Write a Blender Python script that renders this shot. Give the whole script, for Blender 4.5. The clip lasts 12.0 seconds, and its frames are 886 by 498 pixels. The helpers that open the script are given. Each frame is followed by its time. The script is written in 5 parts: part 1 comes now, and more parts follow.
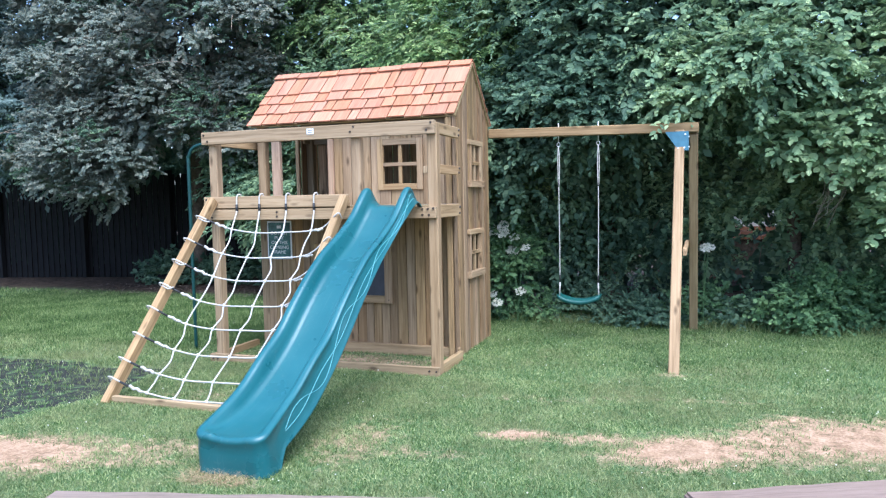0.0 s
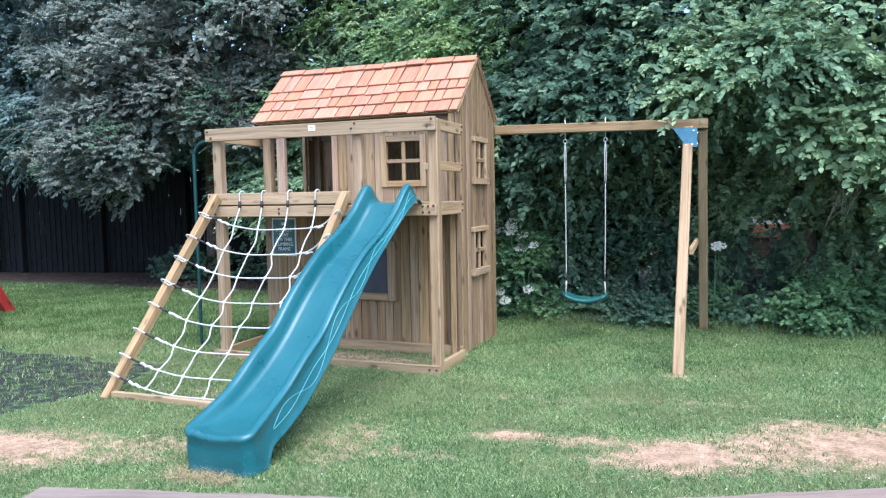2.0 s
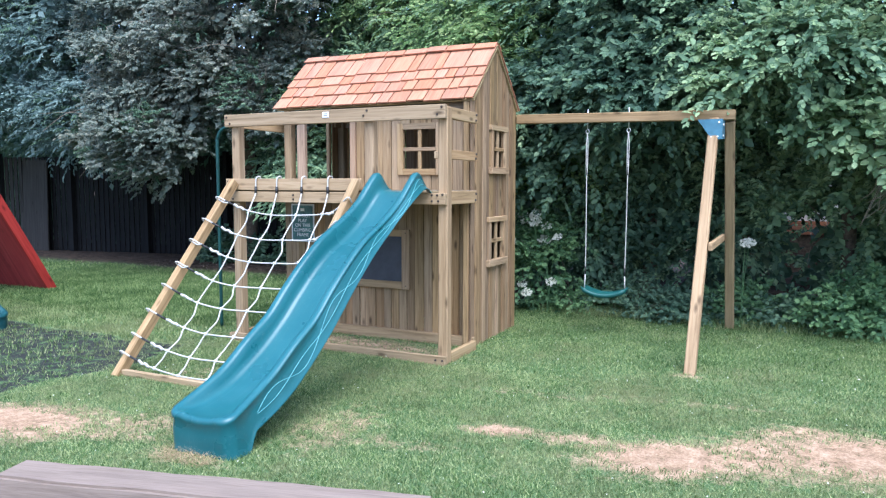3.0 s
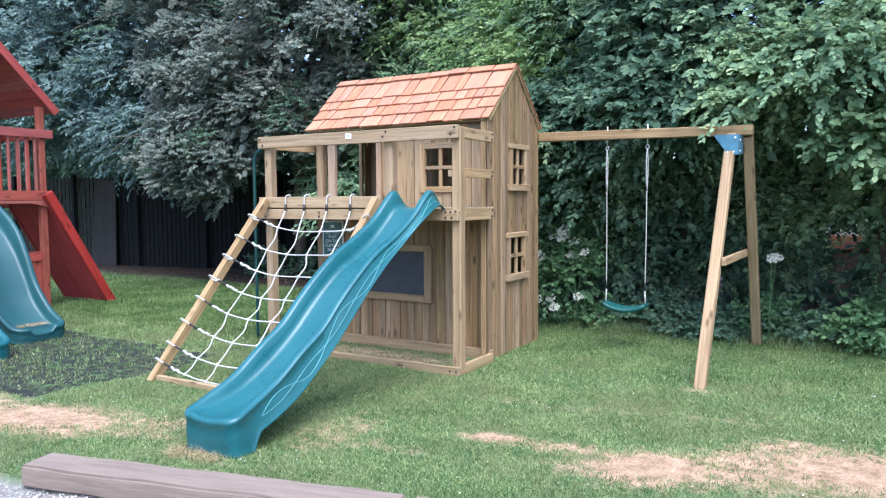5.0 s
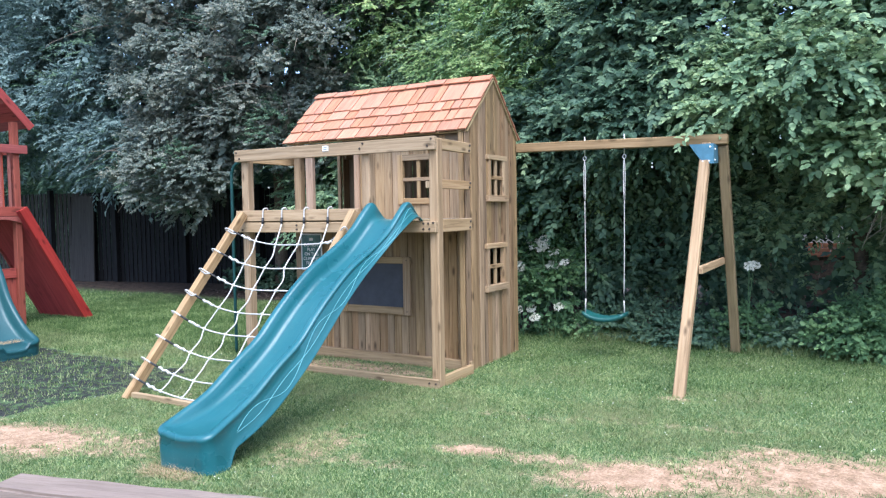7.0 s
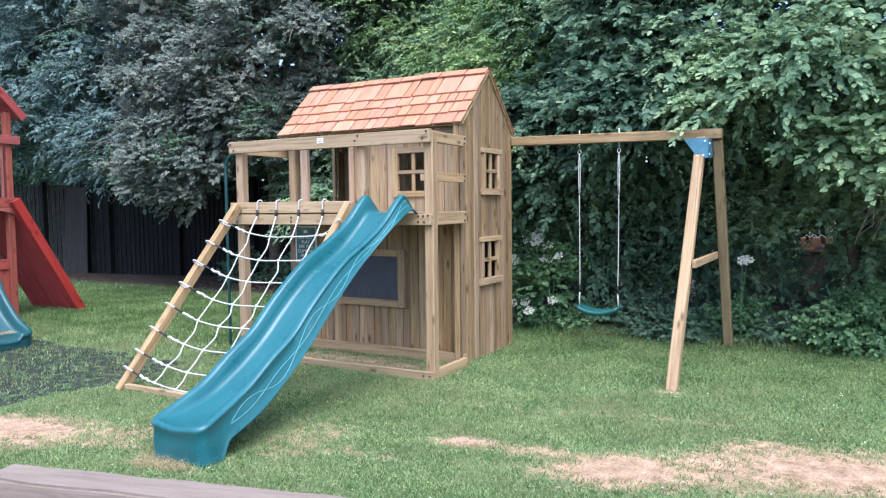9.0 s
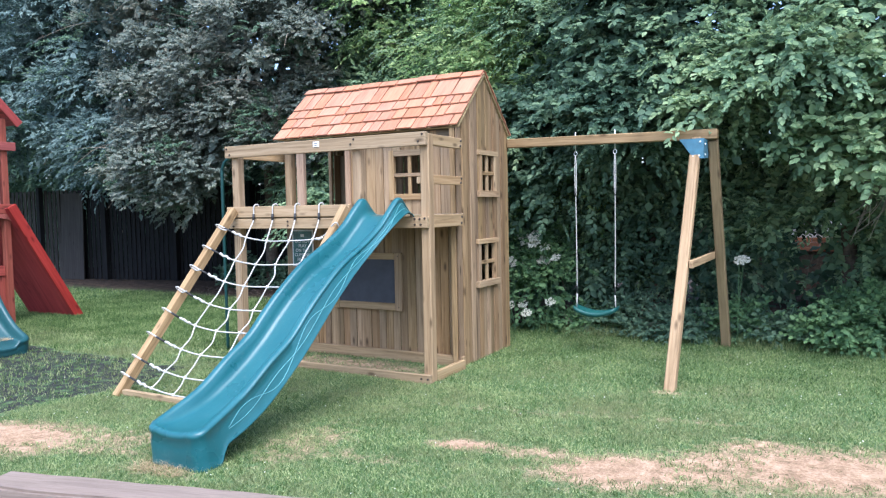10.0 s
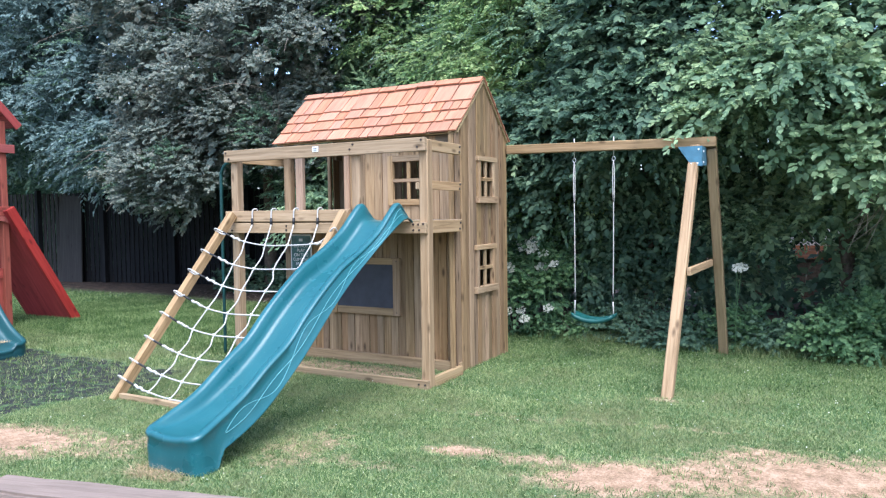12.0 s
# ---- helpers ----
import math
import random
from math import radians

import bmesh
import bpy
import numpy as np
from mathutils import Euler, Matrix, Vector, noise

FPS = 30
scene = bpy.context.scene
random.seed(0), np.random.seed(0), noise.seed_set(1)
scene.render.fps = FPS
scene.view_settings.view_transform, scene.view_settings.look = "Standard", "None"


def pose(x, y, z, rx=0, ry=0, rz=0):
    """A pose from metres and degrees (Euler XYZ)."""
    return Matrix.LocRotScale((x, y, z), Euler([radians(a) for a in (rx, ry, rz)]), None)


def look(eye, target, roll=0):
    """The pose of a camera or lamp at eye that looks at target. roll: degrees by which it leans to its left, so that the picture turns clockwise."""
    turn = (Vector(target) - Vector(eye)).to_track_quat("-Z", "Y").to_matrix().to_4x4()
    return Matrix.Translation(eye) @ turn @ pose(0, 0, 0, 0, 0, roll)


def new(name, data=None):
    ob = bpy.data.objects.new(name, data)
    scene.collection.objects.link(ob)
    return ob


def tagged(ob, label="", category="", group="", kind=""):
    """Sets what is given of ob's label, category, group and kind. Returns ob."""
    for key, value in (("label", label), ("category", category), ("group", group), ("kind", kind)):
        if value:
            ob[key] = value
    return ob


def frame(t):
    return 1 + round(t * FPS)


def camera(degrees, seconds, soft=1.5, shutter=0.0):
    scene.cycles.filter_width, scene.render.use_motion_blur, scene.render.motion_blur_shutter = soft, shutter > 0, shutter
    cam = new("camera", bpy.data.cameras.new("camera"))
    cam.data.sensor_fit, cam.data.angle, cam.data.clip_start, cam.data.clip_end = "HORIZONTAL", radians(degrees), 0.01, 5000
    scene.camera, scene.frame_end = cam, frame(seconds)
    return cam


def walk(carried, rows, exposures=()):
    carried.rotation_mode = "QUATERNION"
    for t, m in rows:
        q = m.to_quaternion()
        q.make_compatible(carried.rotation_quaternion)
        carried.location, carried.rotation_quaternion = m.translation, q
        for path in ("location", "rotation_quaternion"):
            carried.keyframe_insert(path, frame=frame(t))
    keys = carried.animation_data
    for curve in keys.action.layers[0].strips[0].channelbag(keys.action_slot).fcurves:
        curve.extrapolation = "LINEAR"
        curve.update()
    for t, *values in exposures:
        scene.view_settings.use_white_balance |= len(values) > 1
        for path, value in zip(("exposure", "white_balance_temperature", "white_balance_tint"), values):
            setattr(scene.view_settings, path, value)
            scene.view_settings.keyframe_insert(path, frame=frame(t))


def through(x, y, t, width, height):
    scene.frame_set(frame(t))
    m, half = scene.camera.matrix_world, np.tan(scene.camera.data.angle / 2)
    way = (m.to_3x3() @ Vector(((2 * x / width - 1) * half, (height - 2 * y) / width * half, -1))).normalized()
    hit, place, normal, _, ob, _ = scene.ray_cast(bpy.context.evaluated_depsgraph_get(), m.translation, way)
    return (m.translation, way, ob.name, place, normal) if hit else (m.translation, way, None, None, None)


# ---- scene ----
cam = camera(62.7, 12.0, 1.25)
PATH = [
    (0, (0.027, 0.458, 1.55), (-0.642, 2.337, 1.409), -1.1),
    (0.5, (0.038, 0.455, 1.562), (-0.633, 2.334, 1.426), -1.3),
    (1, (0.046, 0.458, 1.56), (-0.633, 2.335, 1.434), -1.6),
    (1.5, (0.09, 0.478, 1.559), (-0.615, 2.345, 1.429), -2.1),
    (2, (0.19, 0.579, 1.551), (-0.539, 2.436, 1.402), -1.0),
    (2.5, (0.318, 0.708, 1.56), (-0.452, 2.546, 1.393), -0.3),
    (3, (0.527, 0.791, 1.556), (-0.338, 2.585, 1.376), 0.1),
    (3.2, (0.605, 0.812, 1.56), (-0.304, 2.584, 1.377), 0.3),
    (5, (1.038, 0.799, 1.561), (0.011, 2.51, 1.426), -0.3),
    (5.5, (1.063, 0.832, 1.559), (0.038, 2.546, 1.45), -1.1),
    (6, (1.065, 0.839, 1.556), (0.05, 2.559, 1.46), -0.8),
    (6.5, (1.074, 0.833, 1.553), (0.07, 2.56, 1.453), -0.8),
    (7, (1.074, 0.841, 1.557), (0.084, 2.576, 1.454), -0.9),
    (9, (1.073, 0.836, 1.548), (0.097, 2.578, 1.428), -0.6),
    (9.5, (1.077, 0.839, 1.547), (0.105, 2.582, 1.426), -1.0),
    (10, (1.076, 0.84, 1.548), (0.106, 2.586, 1.435), -1.1),
    (10.5, (1.077, 0.839, 1.551), (0.104, 2.583, 1.441), -1.0),
    (11, (1.076, 0.83, 1.551), (0.103, 2.574, 1.448), -0.8),
    (11.5, (1.075, 0.839, 1.553), (0.103, 2.584, 1.454), -0.7),
    (12, (1.079, 0.837, 1.553), (0.113, 2.585, 1.454), -0.7),
]
walk(cam, [(t, look(eye, target, roll)) for t, eye, target, roll in PATH], [(0.0, 1.70, 5330, 11), (3.0, 1.70, 5330, 11), (5.2, 1.70, 5460, 11.5), (12.0, 1.69, 5520, 12.5)])

# ---- world, sun, exposure ----
SUN_ELEVATION, SUN_AZIMUTH = 62.0, 142.0      # degrees; azimuth clockwise from +y
world = bpy.data.worlds.new("sky_world")
scene.world = world
world.use_nodes = True
wn = world.node_tree
sky = wn.nodes.new("ShaderNodeTexSky")
sky.sky_type = "NISHITA"
sky.sun_disc = False
sky.sun_elevation = radians(SUN_ELEVATION)
sky.sun_rotation = radians(SUN_AZIMUTH)
sky.air_density, sky.dust_density, sky.ozone_density = 1.0, 3.0, 1.0
wn.nodes["Background"].inputs["Strength"].default_value = 0.15
wn.links.new(sky.outputs[0], wn.nodes["Background"].inputs["Color"])
sun = new("sun", bpy.data.lights.new("sun", "SUN"))
sun.data.energy, sun.data.angle, sun.data.color = 1.55, radians(52), (1.0, 0.98, 0.94)
az, el = radians(SUN_AZIMUTH), radians(SUN_ELEVATION)
sun_from = Vector((math.sin(az) * math.cos(el), math.cos(az) * math.cos(el), math.sin(el)))
sun.matrix_basis = look(sun_from * 50, (0, 0, 0))


# ---- materials ----
def material(name, rough=0.6, metal=0.0, spec=0.4):
    m = bpy.data.materials.new(name)
    m.use_nodes = True
    b = m.node_tree.nodes["Principled BSDF"]
    b.inputs["Roughness"].default_value = rough
    b.inputs["Metallic"].default_value = metal
    b.inputs["Specular IOR Level"].default_value = spec
    return m, m.node_tree, b


def node(nt, kind, **values):
    n = nt.nodes.new(kind)
    for key, value in values.items():
        n.inputs[key.replace("_", " ")].default_value = value
    return n


def ramp(nt, fac, stops):
    r = nt.nodes.new("ShaderNodeValToRGB")
    while len(r.color_ramp.elements) < len(stops):
        r.color_ramp.elements.new(0.5)
    for e, (p, c) in zip(r.color_ramp.elements, stops):
        e.position, e.color = p, (*c, 1)
    nt.links.new(fac, r.inputs["Fac"])
    return r.outputs["Color"]


def mixed(nt, fac, a, b, blend="MIX"):
    m = nt.nodes.new("ShaderNodeMix")
    m.data_type, m.blend_type = "RGBA", blend
    for sock, v in ((m.inputs["Factor"], fac), (m.inputs["A"], a), (m.inputs["B"], b)):
        if isinstance(v, bpy.types.NodeSocket):
            nt.links.new(v, sock)
        elif isinstance(v, (int, float)):
            sock.default_value = v
        else:
            sock.default_value = (*v, 1)
    return m.outputs["Result"]


def calc(nt, op, a, b=0.0, clamp=False):
    m = nt.nodes.new("ShaderNodeMath")
    m.operation, m.use_clamp = op, clamp
    for sock, v in ((m.inputs[0], a), (m.inputs[1], b)):
        if isinstance(v, bpy.types.NodeSocket):
            nt.links.new(v, sock)
        else:
            sock.default_value = v
    return m.outputs[0]


def bump(nt, b, height, strength, distance=0.01):
    n = node(nt, "ShaderNodeBump", Strength=strength, Distance=distance)
    nt.links.new(height, n.inputs["Height"])
    nt.links.new(n.outputs[0], b.inputs["Normal"])


def wood(name, pale, mid, dark, rough=0.75, grain=1.0, spread=0.35, knots=True, grey=0.0, hues=0.02, tint=0.3):
    """Sawn timber whose grain follows the local x axis of each piece."""
    m, nt, b = material(name, rough, 0, 0.25)
    co = nt.nodes.new("ShaderNodeTexCoord").outputs["Object"]
    rnd = nt.nodes.new("ShaderNodeObjectInfo").outputs["Random"]
    off = nt.nodes.new("ShaderNodeCombineXYZ")
    nt.links.new(calc(nt, "MULTIPLY", rnd, 37.0), off.inputs[0])
    nt.links.new(calc(nt, "MULTIPLY", rnd, 11.0), off.inputs[1])
    nt.links.new(calc(nt, "MULTIPLY", rnd, 23.0), off.inputs[2])
    add = nt.nodes.new("ShaderNodeVectorMath")
    nt.links.new(co, add.inputs[0])
    nt.links.new(off.outputs[0], add.inputs[1])
    mp = nt.nodes.new("ShaderNodeMapping")
    mp.inputs["Scale"].default_value = (0.9, 24, 24)
    nt.links.new(add.outputs[0], mp.inputs["Vector"])
    g = node(nt, "ShaderNodeTexNoise", Scale=1.6 * grain, Detail=6.0, Roughness=0.65, Distortion=0.9)
    nt.links.new(mp.outputs[0], g.inputs["Vector"])
    mp2 = nt.nodes.new("ShaderNodeMapping")
    mp2.inputs["Scale"].default_value = (0.9, 7, 7)
    nt.links.new(add.outputs[0], mp2.inputs["Vector"])
    s = node(nt, "ShaderNodeTexNoise", Scale=1.1, Detail=3.0, Roughness=0.6)
    nt.links.new(mp2.outputs[0], s.inputs["Vector"])
    col = ramp(nt, g.outputs["Fac"], [(0.33, dark), (0.50, mid), (0.65, pale)])
    stain = ramp(nt, s.outputs["Fac"], [(0.36, tuple(c * 0.55 for c in mid)), (0.52, mid), (0.68, pale)])
    col = mixed(nt, 0.34, col, stain)
    if knots:
        v = node(nt, "ShaderNodeTexVoronoi", Scale=1.0, Randomness=1.0)
        mp3 = nt.nodes.new("ShaderNodeMapping")
        mp3.inputs["Scale"].default_value = (3.2, 9.0, 9.0)
        nt.links.new(add.outputs[0], mp3.inputs["Vector"])
        nt.links.new(mp3.outputs[0], v.inputs["Vector"])
        k = ramp(nt, v.outputs["Distance"], [(0.06, (1, 1, 1)), (0.20, (0, 0, 0))])
        col = mixed(nt, calc(nt, "MULTIPLY", k, 0.85), col, tuple(c * 0.55 for c in dark))
    shade = nt.nodes.new("ShaderNodeHueSaturation")
    nt.links.new(col, shade.inputs["Color"])
    nt.links.new(calc(nt, "ADD", calc(nt, "MULTIPLY", rnd, spread), 1.0 - spread / 2), shade.inputs["Value"])
    sat = calc(nt, "FRACT", calc(nt, "MULTIPLY", rnd, 7.3))
    nt.links.new(calc(nt, "ADD", calc(nt, "MULTIPLY", sat, tint), 1.0 - tint / 2 - grey), shade.inputs["Saturation"])
    hue = calc(nt, "FRACT", calc(nt, "MULTIPLY", rnd, 13.7))
    nt.links.new(calc(nt, "ADD", calc(nt, "MULTIPLY", hue, hues), 0.5 - hues / 2), shade.inputs["Hue"])
    nt.links.new(shade.outputs[0], b.inputs["Base Color"])
    bump(nt, b, g.outputs["Fac"], 0.35, 0.004)
    return m


def plastic(name, colour, rough=0.35, scuffs=0.0):
    m, nt, b = material(name, rough, 0, 0.5)
    co = nt.nodes.new("ShaderNodeTexCoord").outputs["Object"]
    n1 = node(nt, "ShaderNodeTexNoise", Scale=2.2, Detail=4.0, Roughness=0.6)
    n2 = node(nt, "ShaderNodeTexNoise", Scale=45.0, Detail=3.0, Roughness=0.7)
    nt.links.new(co, n1.inputs["Vector"])
    nt.links.new(co, n2.inputs["Vector"])
    col = ramp(nt, n1.outputs["Fac"], [(0.3, tuple(c * 0.88 for c in colour)), (0.7, tuple(min(1, c * 1.1 + 0.005) for c in colour))])
    dust = ramp(nt, n2.outputs["Fac"], [(0.60, (0, 0, 0)), (0.78, (1, 1, 1))])
    col = mixed(nt, calc(nt, "MULTIPLY", dust, 0.10), col, (0.45, 0.45, 0.40))
    if scuffs:
        # scratches and rubbed streaks that run down the chute
        mp = nt.nodes.new("ShaderNodeMapping")
        mp.inputs["Scale"].default_value = (70.0, 1.3, 1.3)
        nt.links.new(co, mp.inputs["Vector"])
        n3 = node(nt, "ShaderNodeTexNoise", Scale=1.0, Detail=5.0, Roughness=0.7, Distortion=0.4)
        nt.links.new(mp.outputs[0], n3.inputs["Vector"])
        lines = ramp(nt, n3.outputs["Fac"], [(0.56, (0, 0, 0)), (0.74, (1, 1, 1))])
        worn = ramp(nt, n1.outputs["Fac"], [(0.42, (0, 0, 0)), (0.66, (1, 1, 1))])
        col = mixed(nt, calc(nt, "MULTIPLY", calc(nt, "MULTIPLY", lines, worn), scuffs), col, (0.34, 0.42, 0.42))
    nt.links.new(col, b.inputs["Base Color"])
    nt.links.new(calc(nt, "ADD", calc(nt, "MULTIPLY", n1.outputs["Fac"], 0.3), rough - 0.12), b.inputs["Roughness"])
    bump(nt, b, n2.outputs["Fac"], 0.06, 0.003)
    return m


def plain(name, colour, rough=0.6, metal=0.0, scale=30.0, var=0.25):
    m, nt, b = material(name, rough, metal, 0.35)
    co = nt.nodes.new("ShaderNodeTexCoord").outputs["Object"]
    n1 = node(nt, "ShaderNodeTexNoise", Scale=scale, Detail=4.0, Roughness=0.65)
    nt.links.new(co, n1.inputs["Vector"])
    nt.links.new(ramp(nt, n1.outputs["Fac"], [(0.3, tuple(c * (1 - var) for c in colour)), (0.7, tuple(min(1, c * (1 + var)) for c in colour))]), b.inputs["Base Color"])
    bump(nt, b, n1.outputs["Fac"], 0.2, 0.003)
    return m


def foliage(name, deep, mid, light, scale=0.9, gloss=0.55, through=0.34, dry=None, single=0.6):
    """Leaf whose tone changes from leaf to leaf and, more slowly, from bough to bough."""
    m, nt, b = material(name, gloss, 0, 0.22)
    co = nt.nodes.new("ShaderNodeTexCoord").outputs["Object"]
    big = node(nt, "ShaderNodeTexNoise", Scale=scale, Detail=3.0, Roughness=0.6)
    nt.links.new(co, big.inputs["Vector"])
    isl = nt.nodes.new("ShaderNodeNewGeometry").outputs["Random Per Island"]
    f = calc(nt, "ADD", calc(nt, "MULTIPLY", isl, single), calc(nt, "MULTIPLY", calc(nt, "SUBTRACT", big.outputs["Fac"], 0.28 + (single - 0.6) * 0.5), 0.95), clamp=True)
    col = ramp(nt, f, [(0.1, deep), (0.5, mid), (0.92, light)])
    if dry:
        wide, mid_ = node(nt, "ShaderNodeTexNoise", Scale=1.1, Detail=4.0, Roughness=0.6), node(nt, "ShaderNodeTexNoise", Scale=9.0, Detail=4.0, Roughness=0.6)
        nt.links.new(co, wide.inputs["Vector"])
        nt.links.new(co, mid_.inputs["Vector"])
        patch = calc(nt, "ADD", calc(nt, "MULTIPLY", wide.outputs["Fac"], 0.6), calc(nt, "MULTIPLY", mid_.outputs["Fac"], 0.4))
        col = mixed(nt, ramp(nt, calc(nt, "ADD", patch, calc(nt, "MULTIPLY", calc(nt, "SUBTRACT", isl, 0.5), 0.12)), [(0.42, (0, 0, 0)), (0.66, (0.85, 0.85, 0.85))]), col, dry)
    nt.links.new(col, b.inputs["Base Color"])
    tr = nt.nodes.new("ShaderNodeBsdfTranslucent")
    bright = nt.nodes.new("ShaderNodeHueSaturation")
    bright.inputs["Value"].default_value = 1.5
    bright.inputs["Hue"].default_value = 0.49
    nt.links.new(col, bright.inputs["Color"])
    nt.links.new(bright.outputs[0], tr.inputs["Color"])
    mix = nt.nodes.new("ShaderNodeMixShader")
    mix.inputs[0].default_value = through
    nt.links.new(b.outputs[0], mix.inputs[1])
    nt.links.new(tr.outputs[0], mix.inputs[2])
    nt.links.new(mix.outputs[0], nt.nodes["Material Output"].inputs["Surface"])
    return m


PINE = wood("pressure_treated_pine", (0.398, 0.283, 0.162), (0.316, 0.214, 0.113), (0.156, 0.097, 0.046), spread=0.3, hues=0.008, tint=0.16)
BOARD = wood("feather_edge_board", (0.320, 0.219, 0.123), (0.238, 0.156, 0.080), (0.080, 0.048, 0.023), spread=0.55, hues=0.012, tint=0.2)
JAMB = wood("pink_planed_pine", (0.395, 0.275, 0.180), (0.325, 0.216, 0.135), (0.200, 0.125, 0.075), hues=0.006)
OLDPINE = wood("weathered_olive_pine", (0.295, 0.228, 0.138), (0.228, 0.172, 0.098), (0.130, 0.096, 0.054))
CEDAR = wood("red_cedar_shingle", (0.450, 0.222, 0.132), (0.396, 0.178, 0.101), (0.300, 0.126, 0.070), grain=1.6, spread=0.22, knots=False, hues=0.004, tint=0.12)
REDWOOD = wood("red_stained_timber", (0.345, 0.082, 0.064), (0.275, 0.058, 0.045), (0.170, 0.034, 0.027), spread=0.2)
SLEEPER = wood("weathered_sleeper_timber", (0.245, 0.192, 0.155), (0.200, 0.154, 0.122), (0.130, 0.098, 0.076), grain=2.2, spread=0.2, knots=False)
# near-black: the deep shade under the trees is put into this fence colour
FENCE_SHADE = wood("shade_dark_fence_timber", (0.014, 0.014, 0.015), (0.010, 0.010, 0.011), (0.007, 0.007, 0.008), rough=0.95, grey=0.2, spread=0.1)
FENCE_GREY = wood("grey_brown_fence_timber", (0.050, 0.043, 0.038), (0.036, 0.031, 0.028), (0.018, 0.016, 0.014), rough=0.95, grey=0.1)
BARK = plain("bark", (0.11, 0.085, 0.065), 0.9, scale=18, var=0.5)
TWIG = plain("pale_twig", (0.20, 0.165, 0.125), 0.85, scale=40, var=0.3)
TEAL = plastic("teal_moulded_plastic", (0.014, 0.094, 0.105), 0.27, scuffs=0.2)
TEAL_OLD = plastic("dull_dark_teal_plastic", (0.010, 0.062, 0.068), 0.42, scuffs=0.08)
TEAL_LINE = plastic("pale_teal_raised_line", (0.125, 0.345, 0.365), 0.4)
GREEN_PLASTIC = plastic("dark_green_plastic", (0.006, 0.070, 0.062), 0.45)
POLE_GREEN = plain("green_powder_coat", (0.006, 0.042, 0.038), 0.45)
ROPE = plain("white_rope", (0.450, 0.436, 0.400), 0.9, scale=160, var=0.2)
FERRULE = plain("black_ferrule", (0.02, 0.02, 0.02), 0.5)
KNOT = plain("white_plastic_clip", (0.561, 0.561, 0.544), 0.5, scale=60, var=0.08)
BOLT = plain("dark_bolt_cap", (0.06, 0.045, 0.035), 0.45, 0.3)
STEEL = plain("galvanised_steel", (0.55, 0.56, 0.56), 0.4, 0.9)
BLUE_STEEL = plain("blue_painted_steel", (0.066, 0.165, 0.225), 0.45, 0.0, 20, 0.15)
SLATE = plain("chalkboard_slate", (0.047, 0.049, 0.058), 0.7, scale=6, var=0.2)
WHITE = plain("white_label", (0.680, 0.680, 0.663), 0.5, scale=20, var=0.05)
SIGN_FACE = plain("dark_teal_sign_face", (0.055, 0.13, 0.12), 0.25, scale=9, var=0.5)
STONE = plain("gravel_stone", (0.340, 0.315, 0.289), 0.85, scale=25, var=0.5)
STRAW = foliage("dry_straw", (0.255, 0.178, 0.093), (0.391, 0.289, 0.162), (0.510, 0.408, 0.255), through=0.1)
HAZEL = foliage("mid_green_hazel_leaf", (0.066, 0.126, 0.076), (0.148, 0.234, 0.130), (0.340, 0.440, 0.225))
DEEPGREEN = foliage("deep_green_leaf", (0.040, 0.082, 0.054), (0.085, 0.148, 0.094), (0.200, 0.290, 0.165))
LIME = foliage("fresh_yellow_green_leaf", (0.075, 0.150, 0.062), (0.205, 0.315, 0.120), (0.490, 0.580, 0.260), through=0.45)
HAWTHORN = foliage("dull_bronze_green_leaf", (0.100, 0.136, 0.116), (0.166, 0.200, 0.162), (0.315, 0.308, 0.240), scale=1.1)
BLUEGREEN = foliage("blue_green_leaf", (0.074, 0.122, 0.118), (0.150, 0.216, 0.200), (0.275, 0.358, 0.320), scale=0.8)
ASH = foliage("pale_green_young_leaf", (0.098, 0.170, 0.092), (0.194, 0.288, 0.145), (0.350, 0.440, 0.230), through=0.35)
BRAMBLE = foliage("bramble_leaf", (0.044, 0.094, 0.046), (0.108, 0.200, 0.090), (0.240, 0.365, 0.155), through=0.34)
UMBEL = foliage("white_umbel_flower", (0.500, 0.500, 0.400), (0.620, 0.615, 0.520), (0.700, 0.690, 0.600))
TURF = foliage("lawn_blade", (0.028, 0.067, 0.016), (0.121, 0.199, 0.056), (0.475, 0.513, 0.245), scale=1.8, gloss=0.55, through=0.3, dry=(0.218, 0.234, 0.109), single=0.85)
# lusher grass without dry patches; its darker tone also paints in the tree shade
LUSH_SHADE = foliage("lush_shaded_lawn_blade", (0.022, 0.056, 0.014), (0.088, 0.154, 0.042), (0.300, 0.365, 0.150), scale=1.6, gloss=0.55, through=0.3, single=0.8)
LITTER = foliage("dead_leaf", (0.050, 0.034, 0.024), (0.125, 0.085, 0.060), (0.330, 0.270, 0.220), through=0.1)


